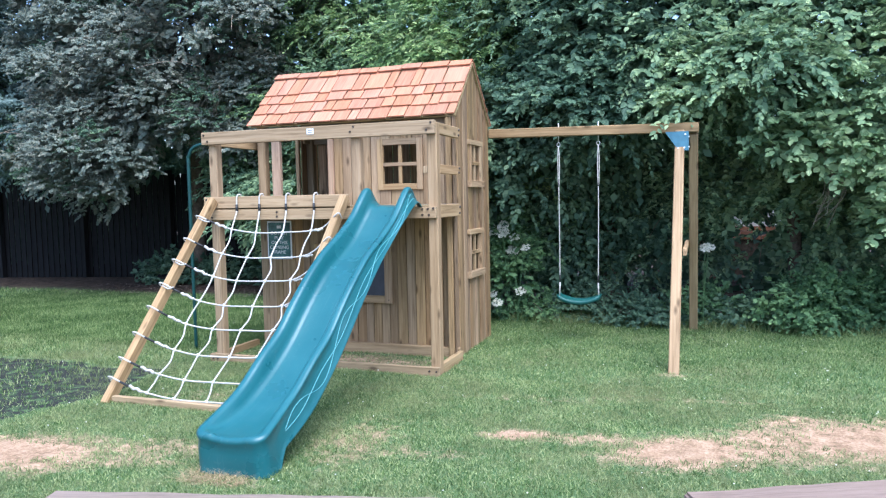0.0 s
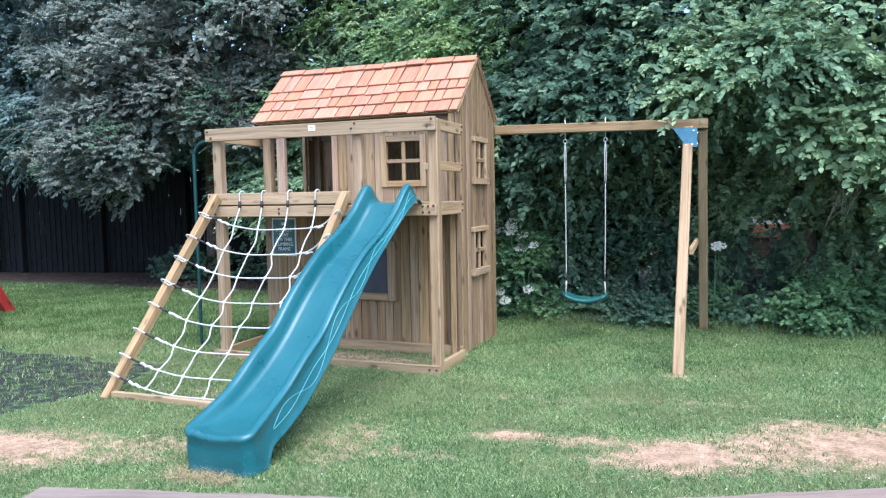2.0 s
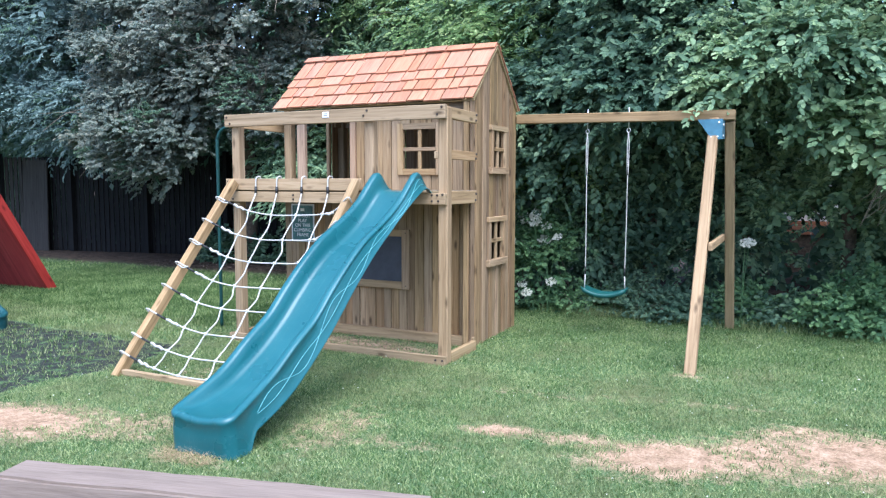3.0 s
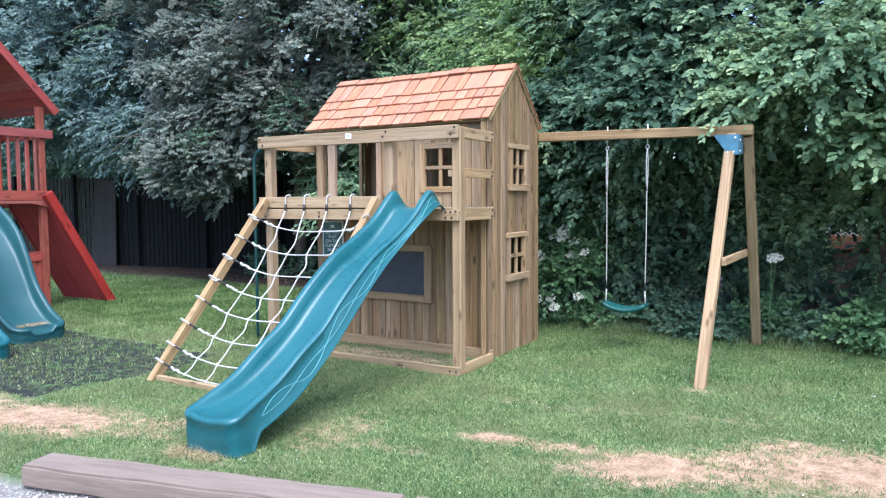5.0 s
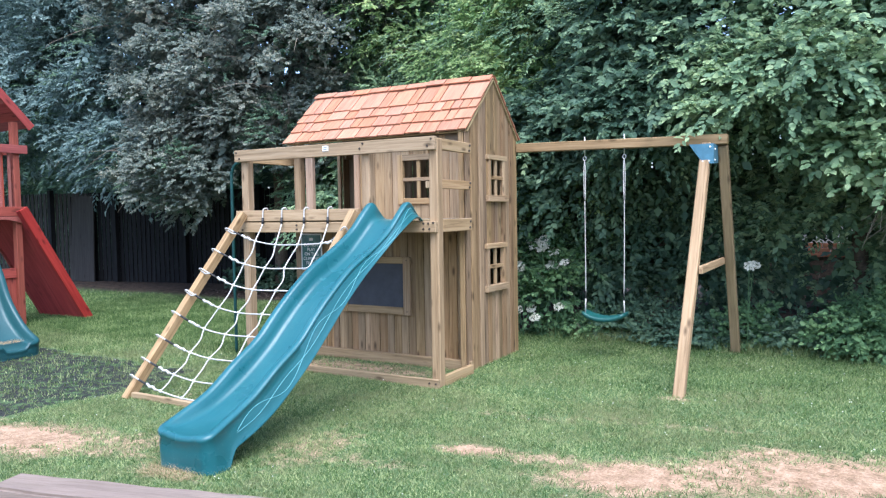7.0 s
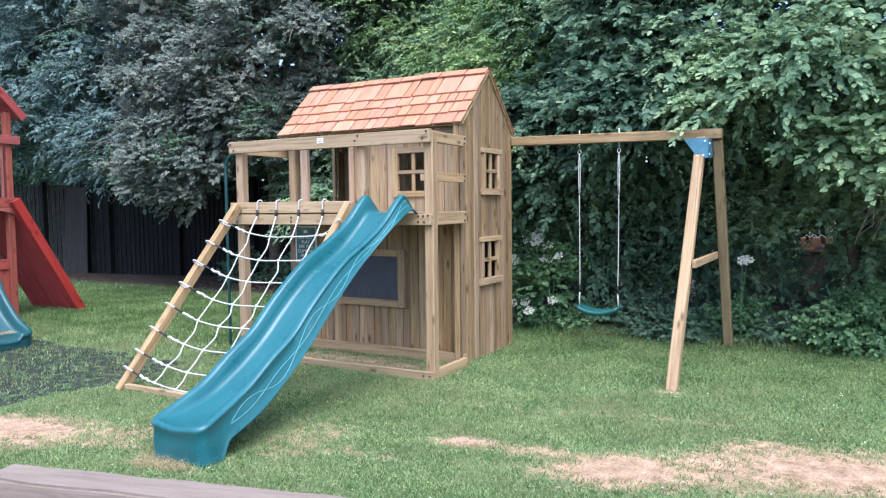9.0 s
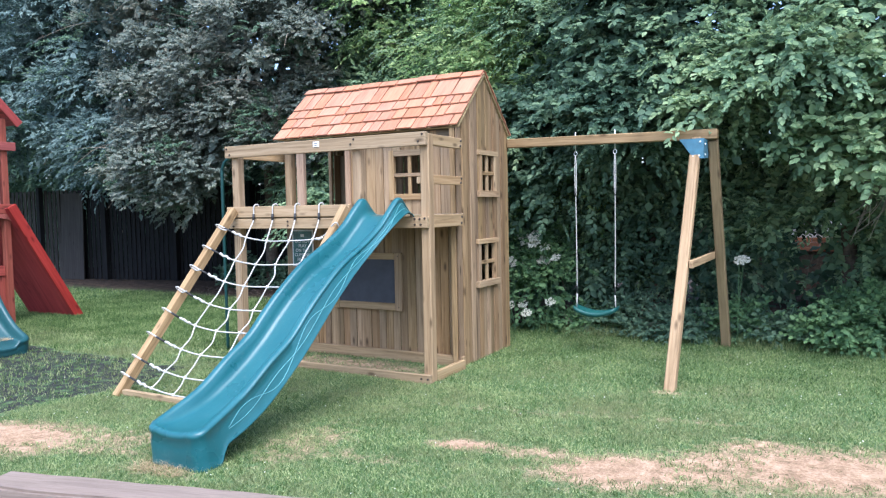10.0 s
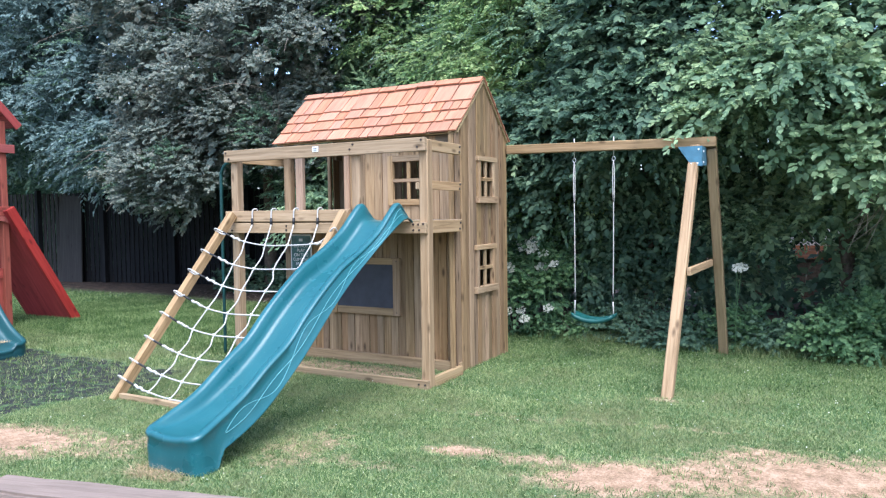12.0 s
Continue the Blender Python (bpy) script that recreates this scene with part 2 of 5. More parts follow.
def soil_material():
    m, nt, b = material("lawn_and_soil", 0.95, 0, 0.15)
    co = nt.nodes.new("ShaderNodeTexCoord").outputs["Object"]

    def attr(n):
        a = nt.nodes.new("ShaderNodeAttribute")
        a.attribute_name = n
        return a.outputs["Fac"]

    def cloud(scale, detail=4.0, rough=0.6):
        n = node(nt, "ShaderNodeTexNoise", Scale=scale, Detail=detail, Roughness=rough)
        nt.links.new(co, n.inputs["Vector"])
        return n.outputs["Fac"]
    fine, mid, wide = cloud(55.0, 5.0, 0.7), cloud(9.0), cloud(1.1)
    grass = ramp(nt, fine, [(0.3, (0.047, 0.085, 0.032)), (0.5, (0.093, 0.153, 0.060)), (0.72, (0.187, 0.230, 0.119))])
    dry = ramp(nt, fine, [(0.3, (0.111, 0.111, 0.047)), (0.7, (0.255, 0.230, 0.119))])
    grass = mixed(nt, ramp(nt, calc(nt, "ADD", calc(nt, "MULTIPLY", wide, 0.6), calc(nt, "MULTIPLY", mid, 0.4)), [(0.47, (0, 0, 0)), (0.66, (0.7, 0.7, 0.7))]), grass, dry)
    dirt = ramp(nt, calc(nt, "ADD", calc(nt, "MULTIPLY", fine, 0.5), calc(nt, "MULTIPLY", mid, 0.5)), [(0.36, (0.160, 0.100, 0.056)), (0.5, (0.345, 0.228, 0.142)), (0.64, (0.500, 0.358, 0.240))])
    edge = calc(nt, "ADD", attr("bare"), calc(nt, "MULTIPLY", calc(nt, "SUBTRACT", calc(nt, "ADD", calc(nt, "MULTIPLY", mid, 0.55), calc(nt, "MULTIPLY", fine, 0.45)), 0.5), 2.4))
    col = mixed(nt, ramp(nt, edge, [(0.24, (0, 0, 0)), (0.52, (0.55, 0.55, 0.55)), (0.82, (1, 1, 1))]), grass, dirt)
    rub = ramp(nt, fine, [(0.35, (0.010, 0.011, 0.011)), (0.7, (0.050, 0.052, 0.047))])
    redge = calc(nt, "ADD", attr("rubber"), calc(nt, "MULTIPLY", calc(nt, "SUBTRACT", calc(nt, "ADD", calc(nt, "MULTIPLY", mid, 0.5), calc(nt, "MULTIPLY", fine, 0.5)), 0.5), 2.6))
    col = mixed(nt, ramp(nt, redge, [(0.45, (0, 0, 0)), (0.6, (1, 1, 1))]), col, rub)
    duff = ramp(nt, mid, [(0.35, (0.030, 0.022, 0.017)), (0.7, (0.102, 0.072, 0.051))])
    col = mixed(nt, attr("duff"), col, duff)
    grav = ramp(nt, cloud(70.0, 3.0), [(0.3, (0.119, 0.106, 0.093)), (0.7, (0.357, 0.332, 0.306))])
    col = mixed(nt, attr("gravel"), col, grav)
    nt.links.new(col, b.inputs["Base Color"])
    bump(nt, b, calc(nt, "ADD", fine, mid), 0.6, 0.03)
    return m


SOIL = soil_material()


# ---- building helpers ----
PLACE = {}          # where each parent stands in the world


def thing(name, at, label, category, group="", kind="", turn=0):
    ob = tagged(new(name), label, category, group, kind)
    PLACE[ob] = pose(*at, 0, 0, turn)
    ob.matrix_basis = PLACE[ob]
    return ob


def mesh_of(bm, name, mat, smooth=False):
    me = bpy.data.meshes.new(name)
    bm.to_mesh(me)
    bm.free()
    me.materials.append(mat)
    if smooth:
        me.shade_smooth()
    return me


def part(name, data, mat, parent, label="", m=None, smooth=False):
    """One mesh object under a thing or a part; m is its pose in the world."""
    if isinstance(data, bmesh.types.BMesh):
        data = mesh_of(data, name, mat, smooth)
    ob = new(name, data)
    m = m or Matrix.Identity(4)
    PLACE[ob] = m
    ob.parent = parent
    ob.matrix_basis = PLACE[parent].inverted() @ m
    if label:
        tagged(ob, label)
    return ob


BOXES = {}


def box_mesh(lx, ly, lz, mat, chamfer=0.004):
    key = (round(lx, 3), round(ly, 3), round(lz, 3), mat.name, chamfer)
    if key not in BOXES:
        bm = bmesh.new()
        bmesh.ops.create_cube(bm, size=1)
        for v in bm.verts:
            v.co = (v.co.x * lx, v.co.y * ly, v.co.z * lz)
        if chamfer:
            bmesh.ops.bevel(bm, geom=bm.edges[:], offset=min(chamfer, ly * 0.3, lz * 0.3), segments=1, affect="EDGES")
        BOXES[key] = mesh_of(bm, "timber", mat)
    return BOXES[key]


def along(a, b, up=(0, 0, 1)):
    """The pose with x from a to b, in the middle between them."""
    a, b = Vector(a), Vector(b)
    x = (b - a).normalized()
    u = Vector(up)
    if abs(x.dot(u)) > 0.98:
        u = Vector((0, 1, 0))
    y = u.cross(x).normalized()
    z = x.cross(y)
    m = Matrix((x, y, z)).transposed().to_4x4()
    m.translation = (a + b) / 2
    return m


def timber(name, a, b, wide, high, mat, parent, label="", up=(0, 0, 1), chamfer=0.004):
    """A squared timber from a to b; wide is across, high is along up."""
    return part(name, box_mesh((Vector(b) - Vector(a)).length, wide, high, mat, chamfer), mat, parent, label, along(a, b, up))


def block(name, x0, x1, y0, y1, z0, z1, mat, parent, label="", chamfer=0.004):
    """A timber given by its limits, with its grain along its longest side."""
    d = (x1 - x0, y1 - y0, z1 - z0)
    c = ((x0 + x1) / 2, (y0 + y1) / 2, (z0 + z1) / 2)
    k = d.index(max(d))
    if k == 0:
        m, s = pose(*c), d
    elif k == 1:
        m, s = pose(*c, 0, 0, 90), (d[1], d[0], d[2])
    else:
        m, s = pose(*c, 0, -90, 0), (d[2], d[1], d[0])
    return part(name, box_mesh(*s, mat, chamfer), mat, parent, label, m)


def tube_bm(points, r, sides=6, bm=None, radii=None):
    bm = bm or bmesh.new()
    pts = [Vector(p) for p in points]
    rings = []
    for i, p in enumerate(pts):
        d = (pts[min(i + 1, len(pts) - 1)] - pts[max(i - 1, 0)]).normalized()
        u = d.orthogonal().normalized() if i == 0 else (u - d * u.dot(d)).normalized()
        w = d.cross(u)
        rr = radii[i] if radii else r
        rings.append([bm.verts.new(p + (u * math.cos(a) + w * math.sin(a)) * rr) for a in (2 * math.pi * k / sides for k in range(sides))])
    for q0, q1 in zip(rings, rings[1:]):
        for k in range(sides):
            bm.faces.new((q0[k], q0[(k + 1) % sides], q1[(k + 1) % sides], q1[k]))
    bm.faces.new(rings[0][::-1])
    bm.faces.new(rings[-1])
    return bm


def curve_points(pts, n=6):
    """A smooth line through the points."""
    p = [Vector(q) for q in pts]
    out = []
    for i in range(len(p) - 1):
        a, b, c, d = p[max(i - 1, 0)], p[i], p[i + 1], p[min(i + 2, len(p) - 1)]
        for k in range(n):
            t = k / n
            out.append(0.5 * ((2 * b) + (c - a) * t + (2 * a - 5 * b + 4 * c - d) * t * t + (3 * b - a - 3 * c + d) * t ** 3))
    return out + [p[-1]]


def disc_bolt(at, normal, parent, r=0.011, mat=None, name="bolt"):
    key = ("bolt", r, (mat or BOLT).name)
    if key not in BOXES:
        bm = bmesh.new()
        bmesh.ops.create_cone(bm, cap_ends=True, segments=10, radius1=1, radius2=0.75, depth=0.9)
        for v in bm.verts:
            v.co *= r
        BOXES[key] = mesh_of(bm, "bolt", mat or BOLT)
    q = Vector(normal).to_track_quat("Z", "Y").to_matrix().to_4x4()
    return part(name, BOXES[key], mat or BOLT, parent, "", Matrix.Translation(Vector(at) + Vector(normal) * r * 0.35) @ q)


# ---- ground ----
def ellipse(x, y, cx, cy, rx, ry, deg):
    c, s = math.cos(radians(deg)), math.sin(radians(deg))
    u, v = (x - cx) * c + (y - cy) * s, -(x - cx) * s + (y - cy) * c
    return np.clip(1.45 - np.sqrt((u / rx) ** 2 + (v / ry) ** 2), 0, 1)


def bare_at(x, y):
    """How worn the lawn is, 0 to 1."""
    b = np.zeros_like(x)
    for k, e in ((0.95, (-1.10, 4.98, 0.24, 0.12, 18)), (0.66, (-0.60, 5.02, 0.40, 0.13, 8)), (1.0, (-0.05, 4.95, 0.50, 0.30, 22)), (0.8, (0.45, 5.20, 0.50, 0.34, 24)), (0.8, (0.62, 5.72, 0.32, 0.14, 20)),
                 (1.0, (1.0, 5.45, 0.66, 0.40, 24)), (1.0, (1.9, 5.95, 0.9, 0.40, 24)), (0.75, (0.50, 5.40, 0.45, 0.22, 20)),
                 (1.0, (-4.15, 3.74, 0.75, 0.33, 20)), (0.62, (-3.35, 4.05, 0.60, 0.20, 22)), (0.8, (-3.75, 3.75, 0.35, 0.25, 20)), (1.0, (-5.0, 3.45, 0.7, 0.4, 20)), (0.62, (-3.25, 3.85, 0.4, 0.10, 15)),
                 (0.72, (-3.3, 6.7, 1.1, 0.28, 0)), (0.6, (-0.2, 6.86, 0.13, 0.09, 0)), (0.5, (-0.05, 9.1, 0.14, 0.08, 0)),
                 (0.42, (-1.6, 4.45, 0.5, 0.12, 15)), (0.42, (0.2, 6.1, 0.45, 0.08, 10)), (0.5, (-5.55, 4.45, 0.3, 0.12, 30)), (0.5, (-2.05, 4.55, 0.28, 0.5, 0)), (0.4, (-2.5, 3.75, 0.35, 0.08, 0)), (0.38, (-1.0, 5.9, 0.7, 0.1, 10)), (0.4, (-3.6, 5.2, 0.6, 0.2, 10))):
        b = np.maximum(b, k * ellipse(x, y, *e))
    return b


def rubber_at(x, y):
    """The rubber matting under the second climbing frame, bare along its edges."""
    inside = np.minimum(np.minimum(-4.62 + 0.10 * np.sin(y * 4) - x, y - 3.98 - 0.05 * np.sin(x * 3)), 5.92 + 0.04 * np.sin(x * 5) - y)
    rim = np.clip(1 - np.abs(y - 3.98 - 0.05 * np.sin(x * 3) - 0.07) / 0.10, 0, 1)
    return np.where(inside > 0, np.maximum(0.63, rim * 1.0), np.clip(1 + inside / 0.03, 0, 1) * 0.3)


def gravel_at(x, y):
    edge = np.interp(x, (-9, -3.1, -1.5, 0.0, 1.77, 3.5, 9), (1.7, 3.03, 3.43, 3.92, 4.8, 5.55, 8))
    return np.clip((edge - y) / 0.05, 0, 1)


def height_at(x, y):
    return 0.012 * np.sin(x * 1.7 + 1) * np.sin(y * 1.3) - 0.03 * gravel_at(x, y) + 0.05 * np.clip((y - 9.6) / 1.5, 0, 1)


def grid_axis(lo, hi, step, far):
    inner = np.arange(lo, hi + step / 2, step)
    grow = np.cumsum(step * 1.35 ** np.arange(1, 26))
    grow = grow[grow < far]
    return np.concatenate([lo - grow[::-1], inner, hi + grow])


gx, gy = grid_axis(-10.5, 3.0, 0.09, 600), grid_axis(2.4, 10.6, 0.09, 600)
GX, GY = np.meshgrid(gx, gy)
verts = np.stack([GX, GY, height_at(GX, GY)], -1).reshape(-1, 3)
nx, ny = len(gx), len(gy)
idx = np.arange(nx * ny).reshape(ny, nx)
quads = np.stack([idx[:-1, :-1], idx[:-1, 1:], idx[1:, 1:], idx[1:, :-1]], -1).reshape(-1, 4)


def fast_mesh(name, verts, polys, mat):
    """A mesh from arrays; all polys have the same number of corners."""
    me = bpy.data.meshes.new(name)
    k = polys.shape[1]
    me.vertices.add(len(verts))
    me.vertices.foreach_set("co", np.ascontiguousarray(verts, np.float32).ravel())
    me.loops.add(polys.size)
    me.loops.foreach_set("vertex_index", np.ascontiguousarray(polys, np.int32).ravel())
    me.polygons.add(len(polys))
    me.polygons.foreach_set("loop_start", np.arange(0, polys.size, k, dtype=np.int32))
    me.materials.append(mat)
    me.update(calc_edges=True)
    return me


ground_mesh = fast_mesh("ground", verts, quads, SOIL)
for n, f in (("bare", bare_at), ("rubber", rubber_at), ("gravel", gravel_at), ("duff", lambda x, y: np.clip((y - np.where(x < -5, 10.2, 9.25)) / 0.5, 0, 1))):
    a = ground_mesh.attributes.new(n, "FLOAT", "POINT")
    a.data.foreach_set("value", f(verts[:, 0], verts[:, 1]).astype(np.float32))
ground_mesh.shade_smooth()
tagged(new("ground", ground_mesh), "mown green lawn with worn pinkish bare patches", "lawn", kind="structure")


# ---- playhouse ----
house = thing("playhouse", (-3.3, 7.2, 0), "two-storey wooden playhouse with balcony and orange cedar shingle roof", "playhouse")
XL, XR, YF, YB = -4.40, -2.18, 7.10, 8.20         # walls of the house
RIDGE_Y, RIDGE_Z, EAVE_Z, EAVE_F, EAVE_B = 7.595, 2.925, 2.325, 6.985, 8.215
DECK = 1.485


def post(x0, y0, z0, z1, mat=PINE, w=0.09):
    return block("post", x0, x0 + w, y0, y0 + w, z0, z1, mat, house, chamfer=0.008)


post(-4.445, 6.345, 0, 2.20)
post(-2.20, 6.345, 0, 2.20)
post(-2.925, 6.345, DECK - 0.1, 2.20)
post(XL, YF, 0, 2.34)
post(XL, YB - 0.09, 0, 2.30, OLDPINE)
# balcony rails and deck beams
block("rail", -4.49, -2.112, 6.300, 6.344, 2.095, 2.212, PINE, house)
block("rail", -4.490, -4.446, 6.346, 7.20, 2.095, 2.205, PINE, house)
block("deck_beam", -4.487, -2.945, 6.300, 6.344, 1.488, 1.597, PINE, house)
block("deck_beam", -4.46, -2.112, 6.300, 6.344, 1.375, 1.474, PINE, house)
block("deck_beam", -4.490, -4.446, 6.346, 7.20, 1.375, 1.475, PINE, house)
for z0, z1 in ((2.100, 2.198), (1.760, 1.840), (1.375, 1.488)):
    block("side_rail", -2.156, -2.112, 6.437, 6.99, z0, z1, PINE, house)
    for dz in (0.25, 0.75):
        disc_bolt((-2.112, 6.945 + 0.012 * (dz > 0.5), z0 + (z1 - z0) * dz), (1, 0, 0), house, 0.0125)
for i in range(7):
    y0 = 6.346 + 0.108 * i
    block("deck_board", -4.44, -2.16, y0, y0 + 0.104, DECK - 0.012, DECK + 0.008, OLDPINE, house)
for x, z in ((-4.46, 2.185), (-4.42, 2.125), (-2.872, 2.189), (-2.906, 2.146), (-2.145, 2.19), (-2.185, 2.13), (-4.455, 1.57), (-4.40, 1.40), (-3.68, 1.445), (-3.68, 1.405),
             (-2.235, 1.455), (-2.235, 1.405), (-2.185, 1.455), (-2.175, 1.405), (-2.135, 1.46), (-4.45, 0.03), (-4.40, 0.03), (-2.20, 0.04), (-2.135, 0.04), (-2.80, 1.44), (-2.82, 1.40)):
    disc_bolt((x, 6.300, z), (0, -1, 0), house)
block("cleat", -2.245, -2.202, 6.36, 6.42, 1.765, 1.825, PINE, house)
# ground frame
block("base_beam", -4.49, -2.112, 6.300, 6.344, -0.02, 0.075, PINE, house)
block("base_beam", -2.156, -2.112, 6.437, 6.985, -0.02, 0.085, PINE, house)
block("base_beam", -4.490, -4.446, 6.346, 7.09, -0.02, 0.07, PINE, house)
block("base_beam", -4.30, -2.16, 7.02, 7.085, -0.02, 0.10, PINE, house)


def roof_z(y):
    return RIDGE_Z - abs(y - RIDGE_Y) * (RIDGE_Z - EAVE_Z) / (RIDGE_Y - EAVE_F) - 0.03


def board_mesh(w, z0, za, zb, t, mat):
    """An upright board, local x up; its head is cut on a slope from za to zb."""
    bm = bmesh.new()
    h = w / 2
    low = [bm.verts.new(c) for c in ((0, -h, 0), (0, h, 0), (0, h, t), (0, -h, t))]
    top = [bm.verts.new(c) for c in ((za - z0, -h, 0), (zb - z0, h, 0), (zb - z0, h, t * 0.75), (za - z0, -h, t))]
    bm.faces.new(low)
    bm.faces.new(top[::-1])
    for k in range(4):
        bm.faces.new((low[k], top[k], top[(k + 1) % 4], low[(k + 1) % 4]))
    bmesh.ops.recalc_face_normals(bm, faces=bm.faces[:])
    bmesh.ops.bevel(bm, geom=[e for e in bm.edges if abs(e.verts[0].co.x - e.verts[1].co.x) > 0.05], offset=0.0025, segments=1, affect="EDGES")
    return mesh_of(bm, "board", mat)


def clad(name, axis, u0, u1, face, out, z0, top, holes, parent, mat=BOARD, width=0.098, seed=1):
    """A wall of upright boards along x or y, alternately proud, with holes (u0, u1, z0, z1) left open."""
    rng = random.Random(seed)
    t = 0.016
    zs = [z0 + 0.06, (z0 + max(top(u0), top(u1))) / 2, min(top(u0), top(u1)) - 0.06]
    wall = None
    for zz in zs:
        if any(h[2] < zz < h[3] for h in holes):
            continue
        p, q = sorted((face - out * 0.055, face - out * 0.025))
        lim = (u0 + 0.01, u1 - 0.01, p, q) if axis == "x" else (p, q, u0 + 0.01, u1 - 0.01)
        rail = block("batten" if wall else name, *lim, zz - 0.03, zz + 0.03, OLDPINE, wall or parent)
        wall = wall or rail
    u, i = u0, 0
    while u < u1 - 0.02:
        w = min(width * rng.uniform(0.86, 1.16), u1 - u)
        if u1 - u - w < 0.04:
            w = u1 - u
        c = u + w / 2
        spans = [(z0 + rng.uniform(-0.012, 0.012), None)]
        for h in holes:
            if h[0] < c < h[1]:
                cut = []
                for a, b in spans:
                    if b is not None and b <= h[2] or a >= h[3]:
                        cut.append((a, b))
                        continue
                    if h[2] > a:
                        cut.append((a, h[2]))
                    cut.append((h[3], b))
                spans = cut
        lift = 0.007 * (i % 2) + rng.uniform(0, 0.003)
        for a, b in spans:
            za, zb = (top(u), top(u + w)) if b is None else (b, b)
            if min(za, zb) - a < 0.02:
                continue
            if axis == "x":
                m = Matrix(((0, 1, 0, c), (0, 0, out, face - out * (t - lift)), (1, 0, 0, a), (0, 0, 0, 1)))
            else:
                m = Matrix(((0, 0, out, face - out * (t - lift)), (0, 1, 0, c), (1, 0, 0, a), (0, 0, 0, 1)))
            part("board", board_mesh(w - 0.005, a, za, zb, t, mat), mat, wall, "", m)
        u += w
        i += 1
    return wall


# front, gable ends and back
clad("front_wall", "x", XL + 0.09, -2.262, YF, -1, 0.04, lambda u: 1.37, [], house, seed=3, width=0.088)
clad("front_wall", "x", -3.492, -2.262, YF, -1, DECK, lambda u: 2.31, [(-2.95, -2.57, 1.68, 2.08)], house, PINE, seed=4, width=0.105)
clad("gable_wall", "y", 7.0, YB, XR, 1, -0.01, roof_z, [(7.50, 7.81, 1.70, 2.08), (7.45, 7.80, 0.79, 1.18)], house, seed=5, width=0.088)
clad("gable_wall", "y", 7.99, YB, XL, -1, 0.02, roof_z, [], house, seed=6)
clad("gable_wall", "y", 7.19, 7.99, XL, -1, 0.02, lambda u: 1.40, [], house, seed=7)
clad("back_wall", "x", XL + 0.02, XR - 0.04, YB, 1, 0.02, lambda u: 2.29, [], house, seed=8)
block("corner_post", -2.262, -2.204, 7.0, 7.09, 0.0, 2.31, BOARD, house, chamfer=0.006)
block("upper_floor", XL + 0.05, XR - 0.05, YF + 0.02, YB - 0.05, 1.40, 1.47, OLDPINE, house)
block("door_jamb", -4.222, -4.125, YF - 0.01, YF + 0.04, DECK, 2.19, JAMB, house)
block("door_jamb", -3.556, -3.494, YF - 0.022, YF + 0.03, DECK, 2.19, JAMB, house)
block("door_head", XL + 0.09, -2.262, YF - 0.005, YF + 0.04, 2.192, 2.315, OLDPINE, house)
block("stud", XL - 0.045, XL - 0.002, 7.945, 7.987, DECK - 0.08, 2.40, PINE, house)
block("wall_plate", XL + 0.002, XL + 0.05, 7.19, 7.944, 2.26, 2.33, OLDPINE, house)


def window(axis, u0, u1, z0, z1, face, out, trim, sill=False):
    """A four-light window: frame and crossbars of square timber, open behind."""
    w = part("window", bmesh.new(), PINE, house)

    def bar(name, a0, a1, b0, b1, d0, d1):
        p, q = sorted((face + out * d0, face + out * d1))
        if axis == "x":
            block(name, a0, a1, p, q, b0, b1, PINE, w, chamfer=0.003)
        else:
            block(name, p, q, a0, a1, b0, b1, PINE, w, chamfer=0.003)
    bar("frame", u0 - trim, u0, z0 - trim, z1 + trim, -0.02, 0.026)
    bar("frame", u1, u1 + trim, z0 - trim, z1 + trim, -0.02, 0.026)
    bar("frame", u0 - trim * (1.5 if sill else -0.03), u1 + trim * (1.5 if sill else -0.03), z1, z1 + trim, -0.018, 0.034 if sill else 0.027)
    bar("frame", u0 - trim * (1.7 if sill else -0.03), u1 + trim * (1.7 if sill else -0.03), z0 - trim * (1.3 if sill else 1.0), z0, -0.018, 0.044 if sill else 0.027)
    um, zm = (u0 + u1) / 2, (z0 + z1) / 2
    bar("glazing_bar", um - 0.018, um + 0.018, z0, z1, -0.012, 0.014)
    bar("glazing_bar", u0, u1, zm - 0.018, zm + 0.018, -0.010, 0.018)


window("x", -2.945, -2.585, 1.695, 2.075, YF, -1, 0.06)
window("y", 7.51, 7.80, 1.715, 2.075, XR, 1, 0.05, True)
window("y", 7.46, 7.79, 0.80, 1.175, XR, 1, 0.05, True)


# roof: boarding, shingles and ridge caps
def slope_point(side, s, lift=0.0):
    """A point of the roof at s from ridge (0) to eave (1); lift is square to the slope."""
    ye = EAVE_F if side < 0 else EAVE_B
    d = Vector((0, ye - RIDGE_Y, EAVE_Z - RIDGE_Z))
    n = Vector((0, side * (RIDGE_Z - EAVE_Z), abs(ye - RIDGE_Y))).normalized()
    return Vector((0, RIDGE_Y, RIDGE_Z)) + d * s + n * lift, n, d.normalized()


